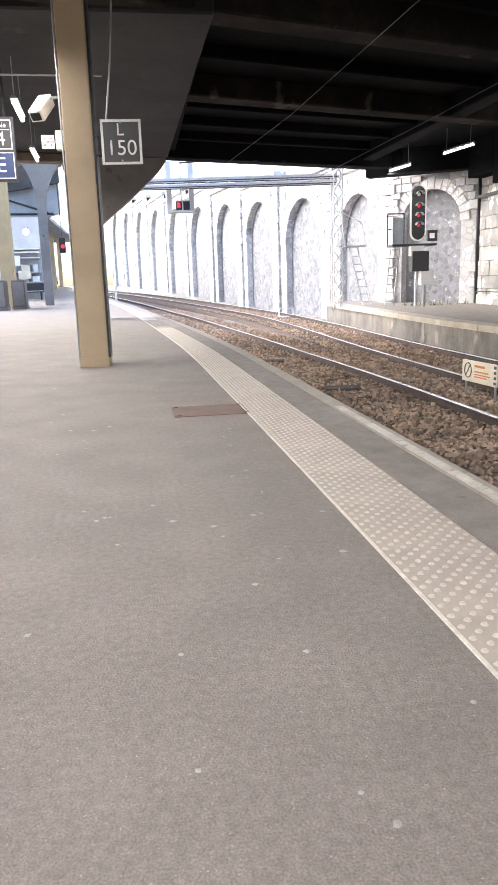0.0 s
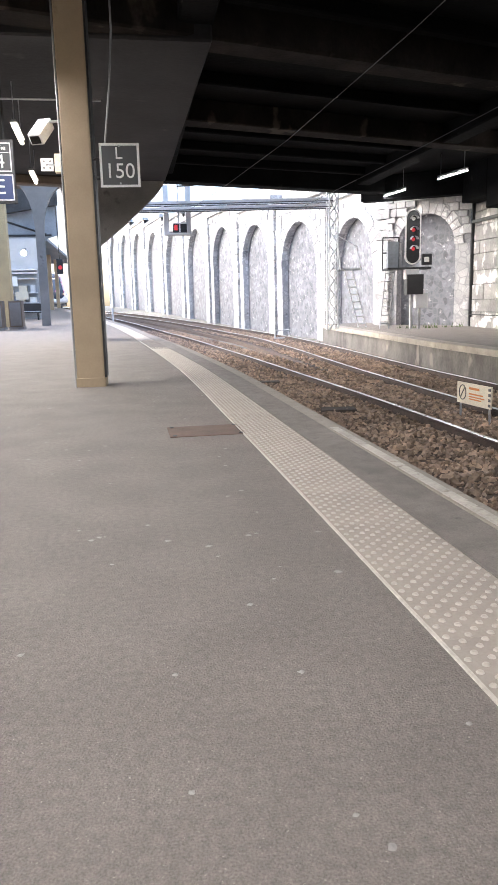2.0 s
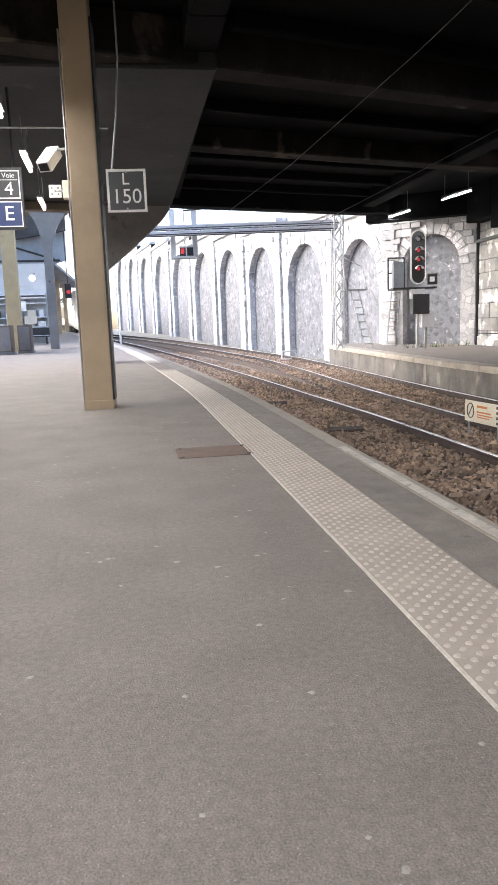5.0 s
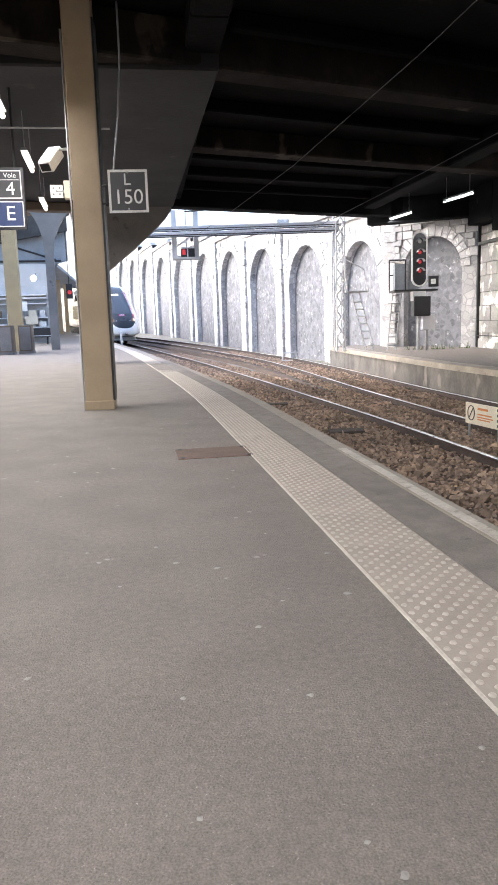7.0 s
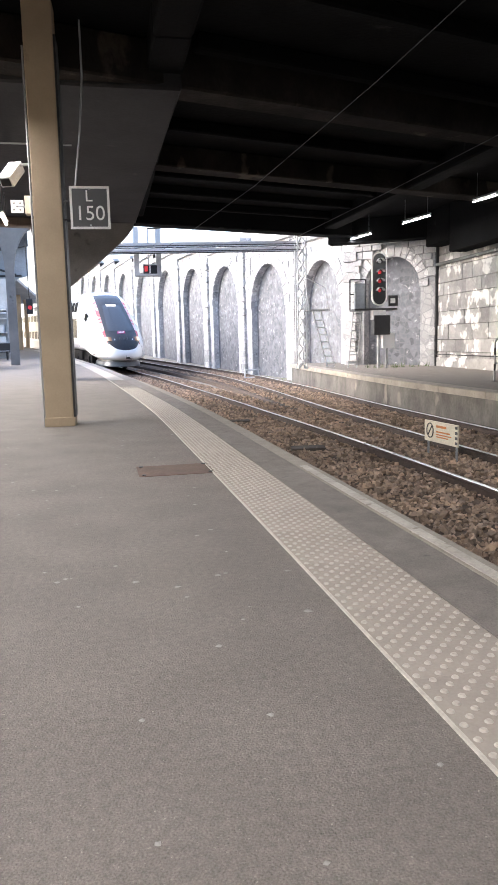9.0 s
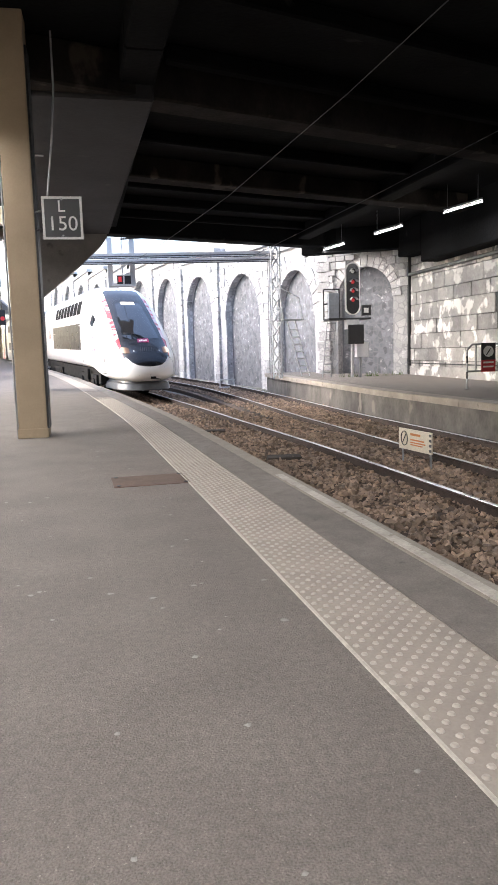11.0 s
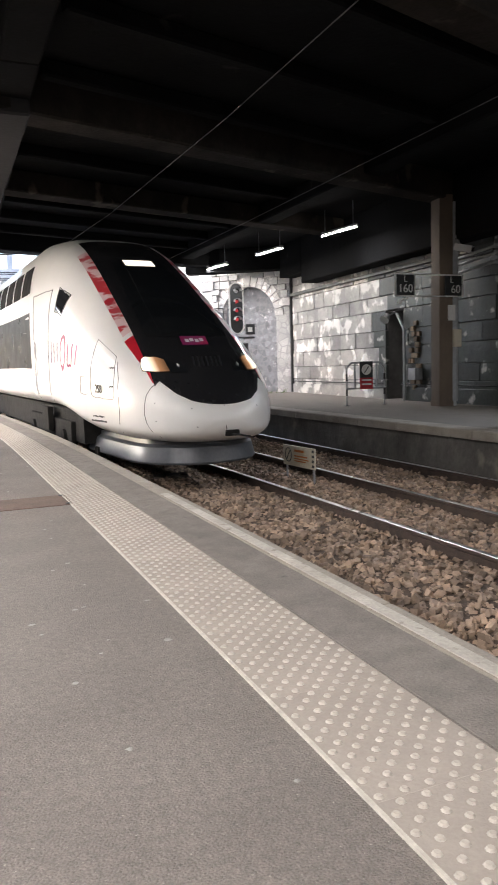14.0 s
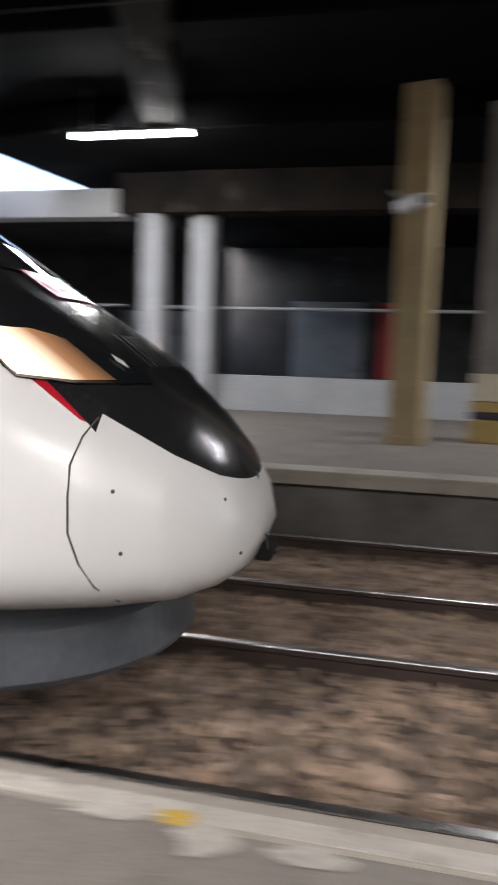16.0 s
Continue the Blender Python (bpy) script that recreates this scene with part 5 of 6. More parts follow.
part("beam", boxes([(0.0, 17.0, -0.25, 0.25, 3.88, 4.45)], 0.03), "white_far", far, "white painted beam")
# bluish light of these openings is put into the bluegrey parts
part("end_wall", boxes([(12.5, 17.0, -0.2, 0.2, -0.1, 3.88)]), "bluegrey", far)
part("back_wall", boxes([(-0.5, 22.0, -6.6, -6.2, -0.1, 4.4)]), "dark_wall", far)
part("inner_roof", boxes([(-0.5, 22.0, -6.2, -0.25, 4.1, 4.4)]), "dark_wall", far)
part("low_ledge", boxes([(0.2, 12.5, -0.3, 0.1, -0.1, 0.25)], 0.02), "white_far", far)
for x in (3.25, 6.6, 9.6):
    part("stanchion", boxes([(x, x + 0.34, -0.16, 0.16, -0.1, 3.88)], 0.01), "bluegrey", far)
part("raking_strut", rods([((5.9, -0.4, 0.0), (5.2, -0.4, 3.6))], 0.12, 10), "bluegrey", far)
part("panel", boxes([(2.3, 3.1, -0.42, -0.36, 0.9, 1.35)], 0.02), "white_far", far)
part("panel", boxes([(0.6, 2.6, -6.15, -6.0, 0.3, 2.4)], 0.02), "bluegrey", far)
part("rail", rods([((0.2, -0.3, 2.15), (2.4, -0.3, 2.15))], 0.03), "metal", far)
tw = thing("hillside_wall", "pale weathered garden wall beyond the gap", "wall", pose(22.5, 27.0, 0, 0, 0, 60), kind="structure")
part("face", boxes([(-9, 5, 0, 0.5, -0.1, 7.6)]), "stone", tw)

# ---- signs ----
def framed(bmname, parent, w, h, mat_back, border="sign_white", t=0.03, z=0.0):
    part("panel", boxes([(-w / 2, w / 2, -0.012, 0.012, -h / 2, h / 2)], 0.004), mat_back, parent)
    fr = part("border", boxes([(-w / 2, w / 2, -0.018, -0.013, h / 2 - t, h / 2), (-w / 2, w / 2, -0.018, -0.013, -h / 2, -h / 2 + t),
                               (-w / 2, -w / 2 + t, -0.018, -0.013, -h / 2 + t, h / 2 - t), (w / 2 - t, w / 2, -0.018, -0.013, -h / 2 + t, h / 2 - t)]), border, parent)
    return fr


UPR = pose(0, 0, 0, 90, 0, 0)
s1 = thing("distance_sign", "black square sign with white L 150 hung on a rod", "sign", pose(0.085, 13.0, 2.755, 0, 0, -4))
framed("", s1, 0.49, 0.52, "sign_black")
words("L", 0.20, "sign_white", s1, Matrix.Translation((-0.01, -0.02, 0.135)) @ UPR)
words("150", 0.25, "sign_white", s1, Matrix.Translation((0.0, -0.02, -0.075)) @ UPR)
part("stud", rods([((0, -0.03, 0.225), (0, 0, 0.225)), ((0, -0.03, -0.215), (0, 0, -0.215))], 0.012), "metal", s1)
part("hanger_rod", rods([((-0.17, 0.01, 0.26), (-0.08, 0.0, 0.9)), ((-0.08, 0, 0.9), (-0.02, 0, 1.55)), ((-0.02, 0, 1.55), (-0.02, 0, 2.2))], 0.012), "metal", s1)
for z in (0.1, -0.12):
    part("bracket", rods([((-0.245, 0.02, z), (-0.38, 0.25, z))], 0.012), "dark_metal", s1)

s2 = thing("distance_sign", "black sign board with white L 160 carried by a column", "sign", pose(10.43, 16.9, 2.72, 0, 0, 0))
part("frame", boxes([(-1.15, 0.68, -0.02, 0.0, 0.22, 0.25), (-1.15, 0.68, -0.02, 0.0, -0.25, -0.22)]), "sign_white", s2)
part("panel", boxes([(-1.15, -0.62, -0.03, 0.0, -0.25, 0.25)], 0.004), "sign_black", s2)
part("border", boxes([(-1.15, -0.62, -0.045, -0.031, 0.22, 0.25), (-1.15, -0.62, -0.045, -0.031, -0.25, -0.22), (-1.15, -1.12, -0.045, -0.031, -0.22, 0.22), (-0.65, -0.62, -0.045, -0.031, -0.22, 0.22)]), "sign_white", s2)
words("L", 0.20, "sign_white", s2, Matrix.Translation((-0.885, -0.05, 0.125)) @ UPR)
words("160", 0.26, "sign_white", s2, Matrix.Translation((-0.885, -0.05, -0.085)) @ UPR)
arrow_bm = prism(bmesh.new(), [(-1.12, -0.40), (-1.04, -0.30), (-1.02, -0.335), (-0.82, -0.26), (-0.78, -0.28), (-0.99, -0.375), (-0.97, -0.41)], -0.03, -0.01)
part("arrow", arrow_bm, "sign_white", s2)
part("panel", boxes([(0.2, 0.68, -0.03, 0.0, -0.25, 0.25)], 0.004), "sign_black", s2)
part("border", boxes([(0.2, 0.68, -0.045, -0.031, 0.22, 0.25), (0.2, 0.68, -0.045, -0.031, -0.25, -0.22), (0.65, 0.68, -0.045, -0.031, -0.22, 0.22)]), "sign_white", s2)
words("60", 0.26, "sign_white", s2, Matrix.Translation((0.47, -0.05, -0.085)) @ UPR)
words("L", 0.20, "sign_white", s2, Matrix.Translation((0.36, -0.05, 0.125)) @ UPR)

s3 = thing("platform_sign", "black platform-number sign over a blue letter E panel", "sign", pose(-1.76, 15.1, 3.0, 0, 0, 0))
part("backing", boxes([(-0.35, 0.32, 0.0, 0.06, -0.42, 0.48)], 0.01), "dark_metal", s3)
part("border", boxes([(-0.3, 0.28, -0.008, -0.002, 0.42, 0.435), (-0.3, 0.28, -0.008, -0.002, 0.03, 0.045), (0.265, 0.28, -0.008, -0.002, 0.045, 0.42)]), "sign_white", s3)
words("Voie", 0.10, "sign_white", s3, Matrix.Translation((0.12, -0.01, 0.36)) @ UPR)
part("rule", boxes([(-0.28, 0.25, -0.008, -0.002, 0.295, 0.303)]), "sign_white", s3)
words("4", 0.27, "sign_white", s3, Matrix.Translation((0.12, -0.01, 0.165)) @ UPR)
part("blue_panel", boxes([(-0.32, 0.295, -0.012, -0.001, -0.38, -0.01)], 0.003), "sign_blue", s3, "blue panel with white border")
part("border", boxes([(-0.32, 0.29, -0.018, -0.013, -0.025, -0.012), (-0.32, 0.29, -0.018, -0.013, -0.378, -0.365), (0.277, 0.29, -0.018, -0.013, -0.365, -0.025)]), "sign_white", s3)
words("E", 0.30, "sign_white", s3, Matrix.Translation((0.10, -0.022, -0.195)) @ UPR)
part("hanger", rods([((-0.2, 0.03, 0.48), (-0.2, 0.03, 1.65)), ((0.2, 0.03, 0.48), (0.2, 0.03, 1.65))], 0.02), "dark_metal", s3)

s4 = thing("warning_board", "cream warning board on two posts between the tracks", "sign", pose(5.08, 13.35, 0, 0, 0, -86))
part("panel", boxes([(-0.47, 0.47, -0.012, 0.012, -0.53, -0.21)], 0.004), "sign_cream", s4)
for x in (-0.40, 0.40):
    part("post", rods([((x, 0.02, -0.8), (x, 0.02, -0.25))], 0.018), "metal", s4)
g = bmesh.new()
for k in range(20):
    a0, a1 = 2 * math.pi * k / 20, 2 * math.pi * (k + 1) / 20
    rod(g, (-0.30 + 0.095 * math.cos(a0), -0.016, -0.36 + 0.11 * math.sin(a0)), (-0.30 + 0.095 * math.cos(a1), -0.016, -0.36 + 0.11 * math.sin(a1)), 0.008, 5)
rod(g, (-0.35, -0.016, -0.43), (-0.25, -0.016, -0.29), 0.008, 5)
part("pictogram", g, "seam", s4)
for x0, x1, z, h in ((-0.12, 0.16, -0.30, 0.035), (-0.12, 0.26, -0.375, 0.022), (-0.12, 0.30, -0.415, 0.018), (-0.12, 0.22, -0.45, 0.018)):
    part("writing_bar", boxes([(x0, x1, -0.016, -0.012, z, z + h)]), "orange", s4)
for k in range(4):
    part("hazard_bar", boxes([(0.40, 0.46, -0.016, -0.012, -0.50 + k * 0.075, -0.46 + k * 0.075)]), "seam", s4)

# barrier with a notice at the platform's end
br = thing("barrier", "white tubular barrier with a red notice on the far platform", "barrier", pose(9.72, 18.8, 0, 0, 0, -4))
g = bmesh.new()
hw = 0.52
for a, b in (((-hw, 0, 0), (-hw, 0, 0.92)), ((hw, 0, 0), (hw, 0, 0.92)), ((-hw + 0.12, 0, 1.05), (hw - 0.12, 0, 1.05)), ((-hw, 0, 0.92), (-hw + 0.12, 0, 1.05)), ((hw, 0, 0.92), (hw - 0.12, 0, 1.05)), ((-hw, 0, 0.42), (hw, 0, 0.42)), ((-0.3, 0, 0.42), (-0.3, 0, 1.05)), ((0.3, 0, 0.42), (0.3, 0, 1.05))):
    rod(g, a, b, 0.022, 8)
part("frame", g, "metal", br)
for x in (-hw, hw):
    part("foot", boxes([(x - 0.06, x + 0.06, -0.06, 0.06, 0, 0.012)]), "dark_metal", br)
for x in (-hw, hw):
    for z in (0.25, 0.62):
        part("black_band", rods([((x, 0, z), (x, 0, z + 0.16))], 0.024), "dark_metal", br)
part("notice", boxes([(-0.18, 0.18, -0.04, -0.025, 0.52, 1.08)], 0.004), "sign_black", br)
part("notice_lower", boxes([(-0.18, 0.18, -0.046, -0.04, 0.40, 0.68)], 0.002), "sign_red", br)
g = bmesh.new()
bmesh.ops.create_cone(g, cap_ends=True, segments=24, radius1=0.13, radius2=0.13, depth=0.006, matrix=pose(0, -0.044, 0.88, 90, 0, 0))
part("disc", g, "sign_white", br)
g = bmesh.new()
rod(g, (-0.06, -0.05, 0.79), (0.06, -0.05, 0.96), 0.012, 6)
part("pictogram", g, "sign_black", br)
for z in (0.60, 0.50):
    part("writing_bar", boxes([(-0.13, 0.13, -0.05, -0.046, z, z + 0.04)]), "sign_white", br)

# cameras
def cctv(m, label, arm=(-0.05, 0.25, 0.25)):
    c = thing("security_camera", label, "camera", m, "security cameras")
    part("housing", boxes([(-0.09, 0.09, -0.2, 0.2, -0.075, 0.075)], 0.015), "white_far", c)
    part("lens", boxes([(-0.065, 0.065, -0.215, -0.2, -0.05, 0.05)]), "under", c)
    part("arm", rods([((0, 0.1, 0.07), arm)], 0.02), "metal", c)
    return c


cctv(pose(11.08, 16.8, 3.55, 14, 0, 35), "white security camera bracketed to a column")
cctv(pose(9.95, 2.42, 3.16, -10, 0, -38), "cream security camera on a painted column")
cctv(pose(-0.9, 13.75, 3.30, 40, 0, -24), "cream security camera beside the column", (0.2, 0.2, 0.02))


# ---- signals and gantry ----
def colour_signal(m):
    s = thing("railway_signal", "tall dark colour-light signal with platform and ladder", "signal", m)
    g = bmesh.new()
    pts = []
    for k in range(17):
        a = math.pi * k / 16
        pts.append((0.26 * math.cos(a), 0.62 + 0.26 * math.sin(a)))
    for k in range(17):
        a = math.pi + math.pi * k / 16
        pts.append((0.26 * math.cos(a), -0.62 + 0.26 * math.sin(a)))
    prism(g, [(x, z + 3.05) for x, z in pts], -0.02, 0.04)
    b = part("backboard", g, "sign_white", s, "white-rimmed dark backboard")
    g = bmesh.new()
    prism(g, [(x * 0.82, z * 0.95 + 3.05) for x, z in pts], -0.035, -0.02)
    part("face", g, "sign_black", b)
    for z, mt in ((3.62, "lamp_amber"), (3.27, "signal_red"), (2.97, "signal_red"), (2.67, "signal_red")):
        g = bmesh.new()
        bmesh.ops.create_cone(g, cap_ends=True, segments=18, radius1=0.06, radius2=0.06, depth=0.02, matrix=pose(0, -0.05, z, 90, 0, 0))
        ln = part("lens", g, "sign_white" if mt != "signal_red" else mt, b)
        g = bmesh.new()
        for k in range(9):
            a0, a1 = math.pi * k / 9, math.pi * (k + 1) / 9
            q = [(0.11 * math.cos(a0), -0.03, z + 0.11 * math.sin(a0)), (0.11 * math.cos(a1), -0.03, z + 0.11 * math.sin(a1)), (0.12 * math.cos(a1), -0.34, z - 0.02 + 0.11 * math.sin(a1)), (0.12 * math.cos(a0), -0.34, z - 0.02 + 0.11 * math.sin(a0))]
            g.faces.new([g.verts.new(p) for p in q])
        bmesh.ops.solidify(g, geom=g.faces[:], thickness=0.008)
        part("hood", g, "white_far", ln)
    part("platform", boxes([(-0.85, 0.6, -0.1, 0.75, 2.02, 2.08)]), "dark_metal", s)
    part("cage", rods([((-0.85, 0.7, 2.05), (-0.85, 0.7, 3.1)), ((-0.3, 0.7, 2.05), (-0.3, 0.7, 3.1)), ((-0.85, 0.7, 3.1), (-0.3, 0.7, 3.1)), ((-0.85, 0.7, 2.6), (-0.3, 0.7, 2.6))], 0.025), "dark_metal", s)
    part("cabinet", boxes([(-0.72, -0.36, 0.45, 0.7, 2.1, 2.95)], 0.01), "bluegrey", s)
    part("bracket", boxes([(-0.25, 0.2, -0.12, 0.2, 1.7, 2.02)], 0.02), "white_far", s)
    part("relay_box", boxes([(-0.2, 0.35, -0.15, 0.3, 1.2, 1.85)], 0.02), "dark_metal", s)
    part("indicator", boxes([(0.3, 0.62, -0.1, 0.05, 2.15, 2.5)], 0.01), "dark_metal", s)
    part("indicator_mark", boxes([(0.36, 0.52, -0.115, -0.1, 2.24, 2.4)]), "sign_white", s)
    part("lower_box", boxes([(0.1, 0.52, -0.1, 0.2, 0.75, 1.25)], 0.02), "white_far", s)
    part("mast", rods([((0.0, 0.1, 0.0), (0.0, 0.1, 2.0)), ((0.28, 0.1, 0.0), (0.28, 0.1, 0.8))], 0.05), "metal", s)
    lad = [((-0.95, 0.6, 0.0), (-0.75, 0.6, 2.05)), ((-0.65, 0.6, 0.0), (-0.45, 0.6, 2.05))]
    for k in range(7):
        z = 0.25 + k * 0.28
        lad.append(((-0.95 + 0.098 * z, 0.6, z), (-0.65 + 0.098 * z, 0.6, z)))
    part("ladder", rods(lad, 0.02), "metal", s)
    return s


sg = colour_signal(pose(9.53, 26.7, -0.02, 0, 0, -8))

gt = thing("lattice_mast", "white lattice gantry mast with ladder and walkway", "gantry mast")
bx, by = 7.55, 29.3
pairs = []
for dx in (-0.16, 0.16):
    for dy in (-0.16, 0.16):
        pairs.append(((bx + dx, by + dy, 0.0), (bx + dx, by + dy, 6.2)))
for k in range(12):
    z = k * 0.5
    pairs += [((bx - 0.16, by - 0.16, z), (bx + 0.16, by - 0.16, z + 0.5)), ((bx + 0.16, by - 0.16, z), (bx - 0.16, by - 0.16, z + 0.5))]
part("mast", rods(pairs, 0.028), "white_far", gt)
part("ladder", rods([((bx + 0.9, by - 0.3, 0.0), (bx + 0.35, by - 0.3, 2.1)), ((bx + 1.2, by - 0.3, 0.0), (bx + 0.65, by - 0.3, 2.1))] + [((bx + 0.9 - 0.262 * z, by - 0.3, z), (bx + 1.2 - 0.262 * z, by - 0.3, z)) for z in np.arange(0.2, 2.0, 0.26)], 0.022), "white_far", gt)
part("walkway", boxes([(bx + 0.1, bx + 0.95, by - 0.5, by + 0.2, 2.1, 2.15)]), "metal", gt)
part("rail", rods([((bx + 0.15, by - 0.5, 2.1), (bx + 0.0, by - 0.5, 3.3)), ((bx + 0.9, by - 0.5, 2.1), (bx + 0.75, by - 0.5, 2.9)), ((bx + 0.0, by - 0.5, 3.3), (bx + 0.75, by - 0.5, 2.9))], 0.02), "white_far", gt)
gb = thing("gantry_beam", "white twin-beam gantry with dark flanges across the tracks", "gantry")
gx = [(-6.0, 31.5), (7.55, 29.3)]
gm = pose(-6, 31.5, 0, 0, 0, math.degrees(math.atan2(-2.2, 13.55)))
for z0, z1 in ((4.53, 4.63), (4.33, 4.42)):
    for yy in (0.0, 0.5):
        part("chord", boxes([(6.3, 13.75, yy - 0.06, yy + 0.06, z0, z1)], 0.01), "white_far", gb).matrix_basis = gm
        part("flange", boxes([(6.3, 13.75, yy - 0.07, yy + 0.07, z0 - 0.022, z0 - 0.002)]), "dark_metal", gb).matrix_basis = gm
for k in range(9, 18):
    part("lacing", rods([((k * 0.76, 0, 4.43), (k * 0.76 + 0.1, 0.5, 4.52))], 0.02, 6), "metal", gb).matrix_basis = gm
for x, y in ((1.75, 31.0), (2.55, 30.9)):
    p = thing("gantry_hanger", "white hanging bracket of a signal gantry", "hanger", pose(x, y, 0), "gantry hangers")
    part("post", boxes([(-0.1, 0.1, -0.1, 0.1, 3.5, 5.3)], 0.02), "white_far", p)
    part("insulator", rods([((0, 0, 5.4), (0.0, 0, 5.95))], 0.06), "under", p)
fs = thing("gantry_signal", "dark signal box with a red lamp hung from the gantry", "signal", pose(2.16, 30.6, 3.76, 0, 0, -5))
part("box", boxes([(-0.2, 0.3, -0.1, 0.1, -0.17, 0.17)], 0.02), "dark_metal", fs)
part("frame", boxes([(-0.2, 0.3, -0.13, -0.1, 0.12, 0.17)], 0.01), "white_far", fs)
part("frame", boxes([(0.02, 0.07, -0.13, -0.1, -0.17, 0.115)], 0.01), "white_far", fs)
part("lamp", boxes([(-0.15, -0.03, -0.12, -0.1, -0.1, 0.09)], 0.01), "signal_red", fs)
part("shelf", boxes([(-0.45, 0.42, -0.3, 0.3, -0.26, -0.2)]), "white_far", fs)
part("drop_rod", rods([((0.0, 0.05, 0.15), (0.0, 0.35, 1.1)), ((0.0, 0.35, 1.1), (0.0, 0.6, 2.0))], 0.03), "white_far", fs)
part("insulator_arm", rods([((0.0, 0.45, 1.5), (1.6, -1.2, 1.35))], 0.03), "under", fs)

# small low items beyond
kb = thing("track_bench", "low white frame beside the far track", "frame", pose(7.0, 35.5, -0.72, 0, 0, 0))
part("frame", rods([((-0.35, 0, 0), (-0.3, 0, 0.5)), ((0.35, 0, 0), (0.3, 0, 0.5)), ((-0.35, 0, 0.5), (0.35, 0, 0.5)), ((-0.35, 0, 0.15), (0.35, 0, 0.15))], 0.035), "white_far", kb)
ps = thing("marker_post", "white marker post beside the near track", "post", pose(-0.6, 47, -0.6))
part("post", rods([((0, 0, 0), (0, 0, 1.5))], 0.06), "white_far", ps)

# ---- left side of the platform ----
for x, y, w, h, rzz, mt in ((-5.25, 38.6, 0.6, 6.2, 0, "cream_wall"),):
    column(x, y, w, w, h, rzz, mt, "brown-cream platform column further along")
for x, y, w, h in ((-5.15, 35.2, 0.55, 1.15), (-4.5, 36.2, 0.55, 1.15)):
    c = thing("platform_cabinet", "brown-grey waist-high cabinet on the platform", "cabinet", pose(x, y, 0))
    part("body", boxes([(-w / 2, w / 2, -0.4, 0.4, 0.25, 0.2 + h)], 0.03), "concrete_brown", c)
    part("plinth", boxes([(-w / 2 - 0.03, w / 2 + 0.03, -0.43, 0.43, 0, 0.25)], 0.01), "concrete_grey", c)
    part("door", boxes([(-w / 2 + 0.05, w / 2 - 0.05, -0.412, -0.401, 0.3, h + 0.12)], 0.005), "concrete_grey", c)
bn = thing("platform_bench", "dark bench on the platform beyond the cabinets", "bench", pose(-5.3, 45.2, 0.35))
part("seat", boxes([(-0.9, 0.9, -0.25, 0.25, 0.4, 0.46)], 0.01), "dark_metal", bn)
for x in (-0.7, 0.7):
    part("leg", boxes([(x - 0.04, x + 0.04, -0.2, 0.2, 0, 0.4)], 0.01), "dark_metal", bn)
part("backrest", boxes([(-0.9, 0.9, 0.22, 0.27, 0.5, 0.9)], 0.01), "dark_metal", bn)
hs = thing("hanging_signal", "small dark signal with a lit red lamp on a drop rod", "signal", pose(-2.87, 40.2, 2.95))
part("box", boxes([(-0.15, 0.15, -0.1, 0.1, -0.35, 0.35)], 0.03), "dark_metal", hs)
g = bmesh.new()
bmesh.ops.create_cone(g, cap_ends=True, segments=16, radius1=0.10, radius2=0.10, depth=0.02, matrix=pose(0.02, -0.11, -0.05, 90, 0, 0))
part("lens", g, "signal_red", hs)
part("rod", rods([((0, 0, 0.3), (0, -0.55, 3.55))], 0.02), "dark_metal", hs)
# facing added below the edge beam, the lamplight on it put into its brown
deck_beam(-8.0, 23.6, -1.3, 25.2, 4.36, 4.6, 0.4, "concrete_brown", "brown facing added for the lamplit deck edge beam")
cb = deck_beam(-9.0, 39.2, -1.6, 39.6, 6.45, 7.6, 0.8, "concrete_brown", "brown concrete beam over the flaring pier")
can = thing("far_canopy", "blue-grey glazed platform canopy beyond the deck", "canopy", kind="structure")
g = prism(bmesh.new(), [(-16, 5.1), (-4.3, 5.1), (-3.6, 5.3), (-3.6, 9.4), (-16, 9.4)], 50.0, 50.2)
part("gable", g, "bluegrey", can)
part("gable_rib", rods([((-9.0, 49.95, 6.9), (-4.3, 49.95, 5.35)), ((-16, 49.95, 5.3), (-4.0, 49.95, 5.3))], 0.06), "dark_metal", can)
part("roof", boxes([(-16, -4.3, 50.2, 75, 5.0, 5.2)]), "bluegrey", can)
# upright dark sheet in place of the roof's shaded underside
part("roof_edge", prism(bmesh.new(), [(-16, 6.2), (-6.6, 6.5), (-3.5, 7.0), (-3.5, 9.6), (-16, 9.6)], 49.4, 49.8), "dark_wall", can)
for k in range(4):
    part("post", boxes([(-5.6, -5.3, 50.5 + k * 6, 50.8 + k * 6, 0.5, 5.0)]), "concrete", can)
kio = thing("kiosk", "brown kiosk front with white shelves under the canopy", "kiosk", pose(-6.6, 47.0, 0.35))
part("back_wall", boxes([(-3.4, 2.1, 0.9, 1.1, 0.0, 4.6)]), "pale_post", kio)
for z, t in ((0.45, 0.05), (0.95, 0.05), (1.5, 0.05), (2.3, 0.05), (2.6, 0.08), (2.78, 0.06)):
    part("shelf", boxes([(-3.2, 2.0, 0.3, 0.88, z, z + t)], 0.01), "white_far", kio)
for x in (-1.4, 0.2, 1.9):
    part("upright", boxes([(x - 0.04, x + 0.04, 0.28, 0.36, 0.0, 2.9)]), "metal", kio)
krng = random.Random(8)
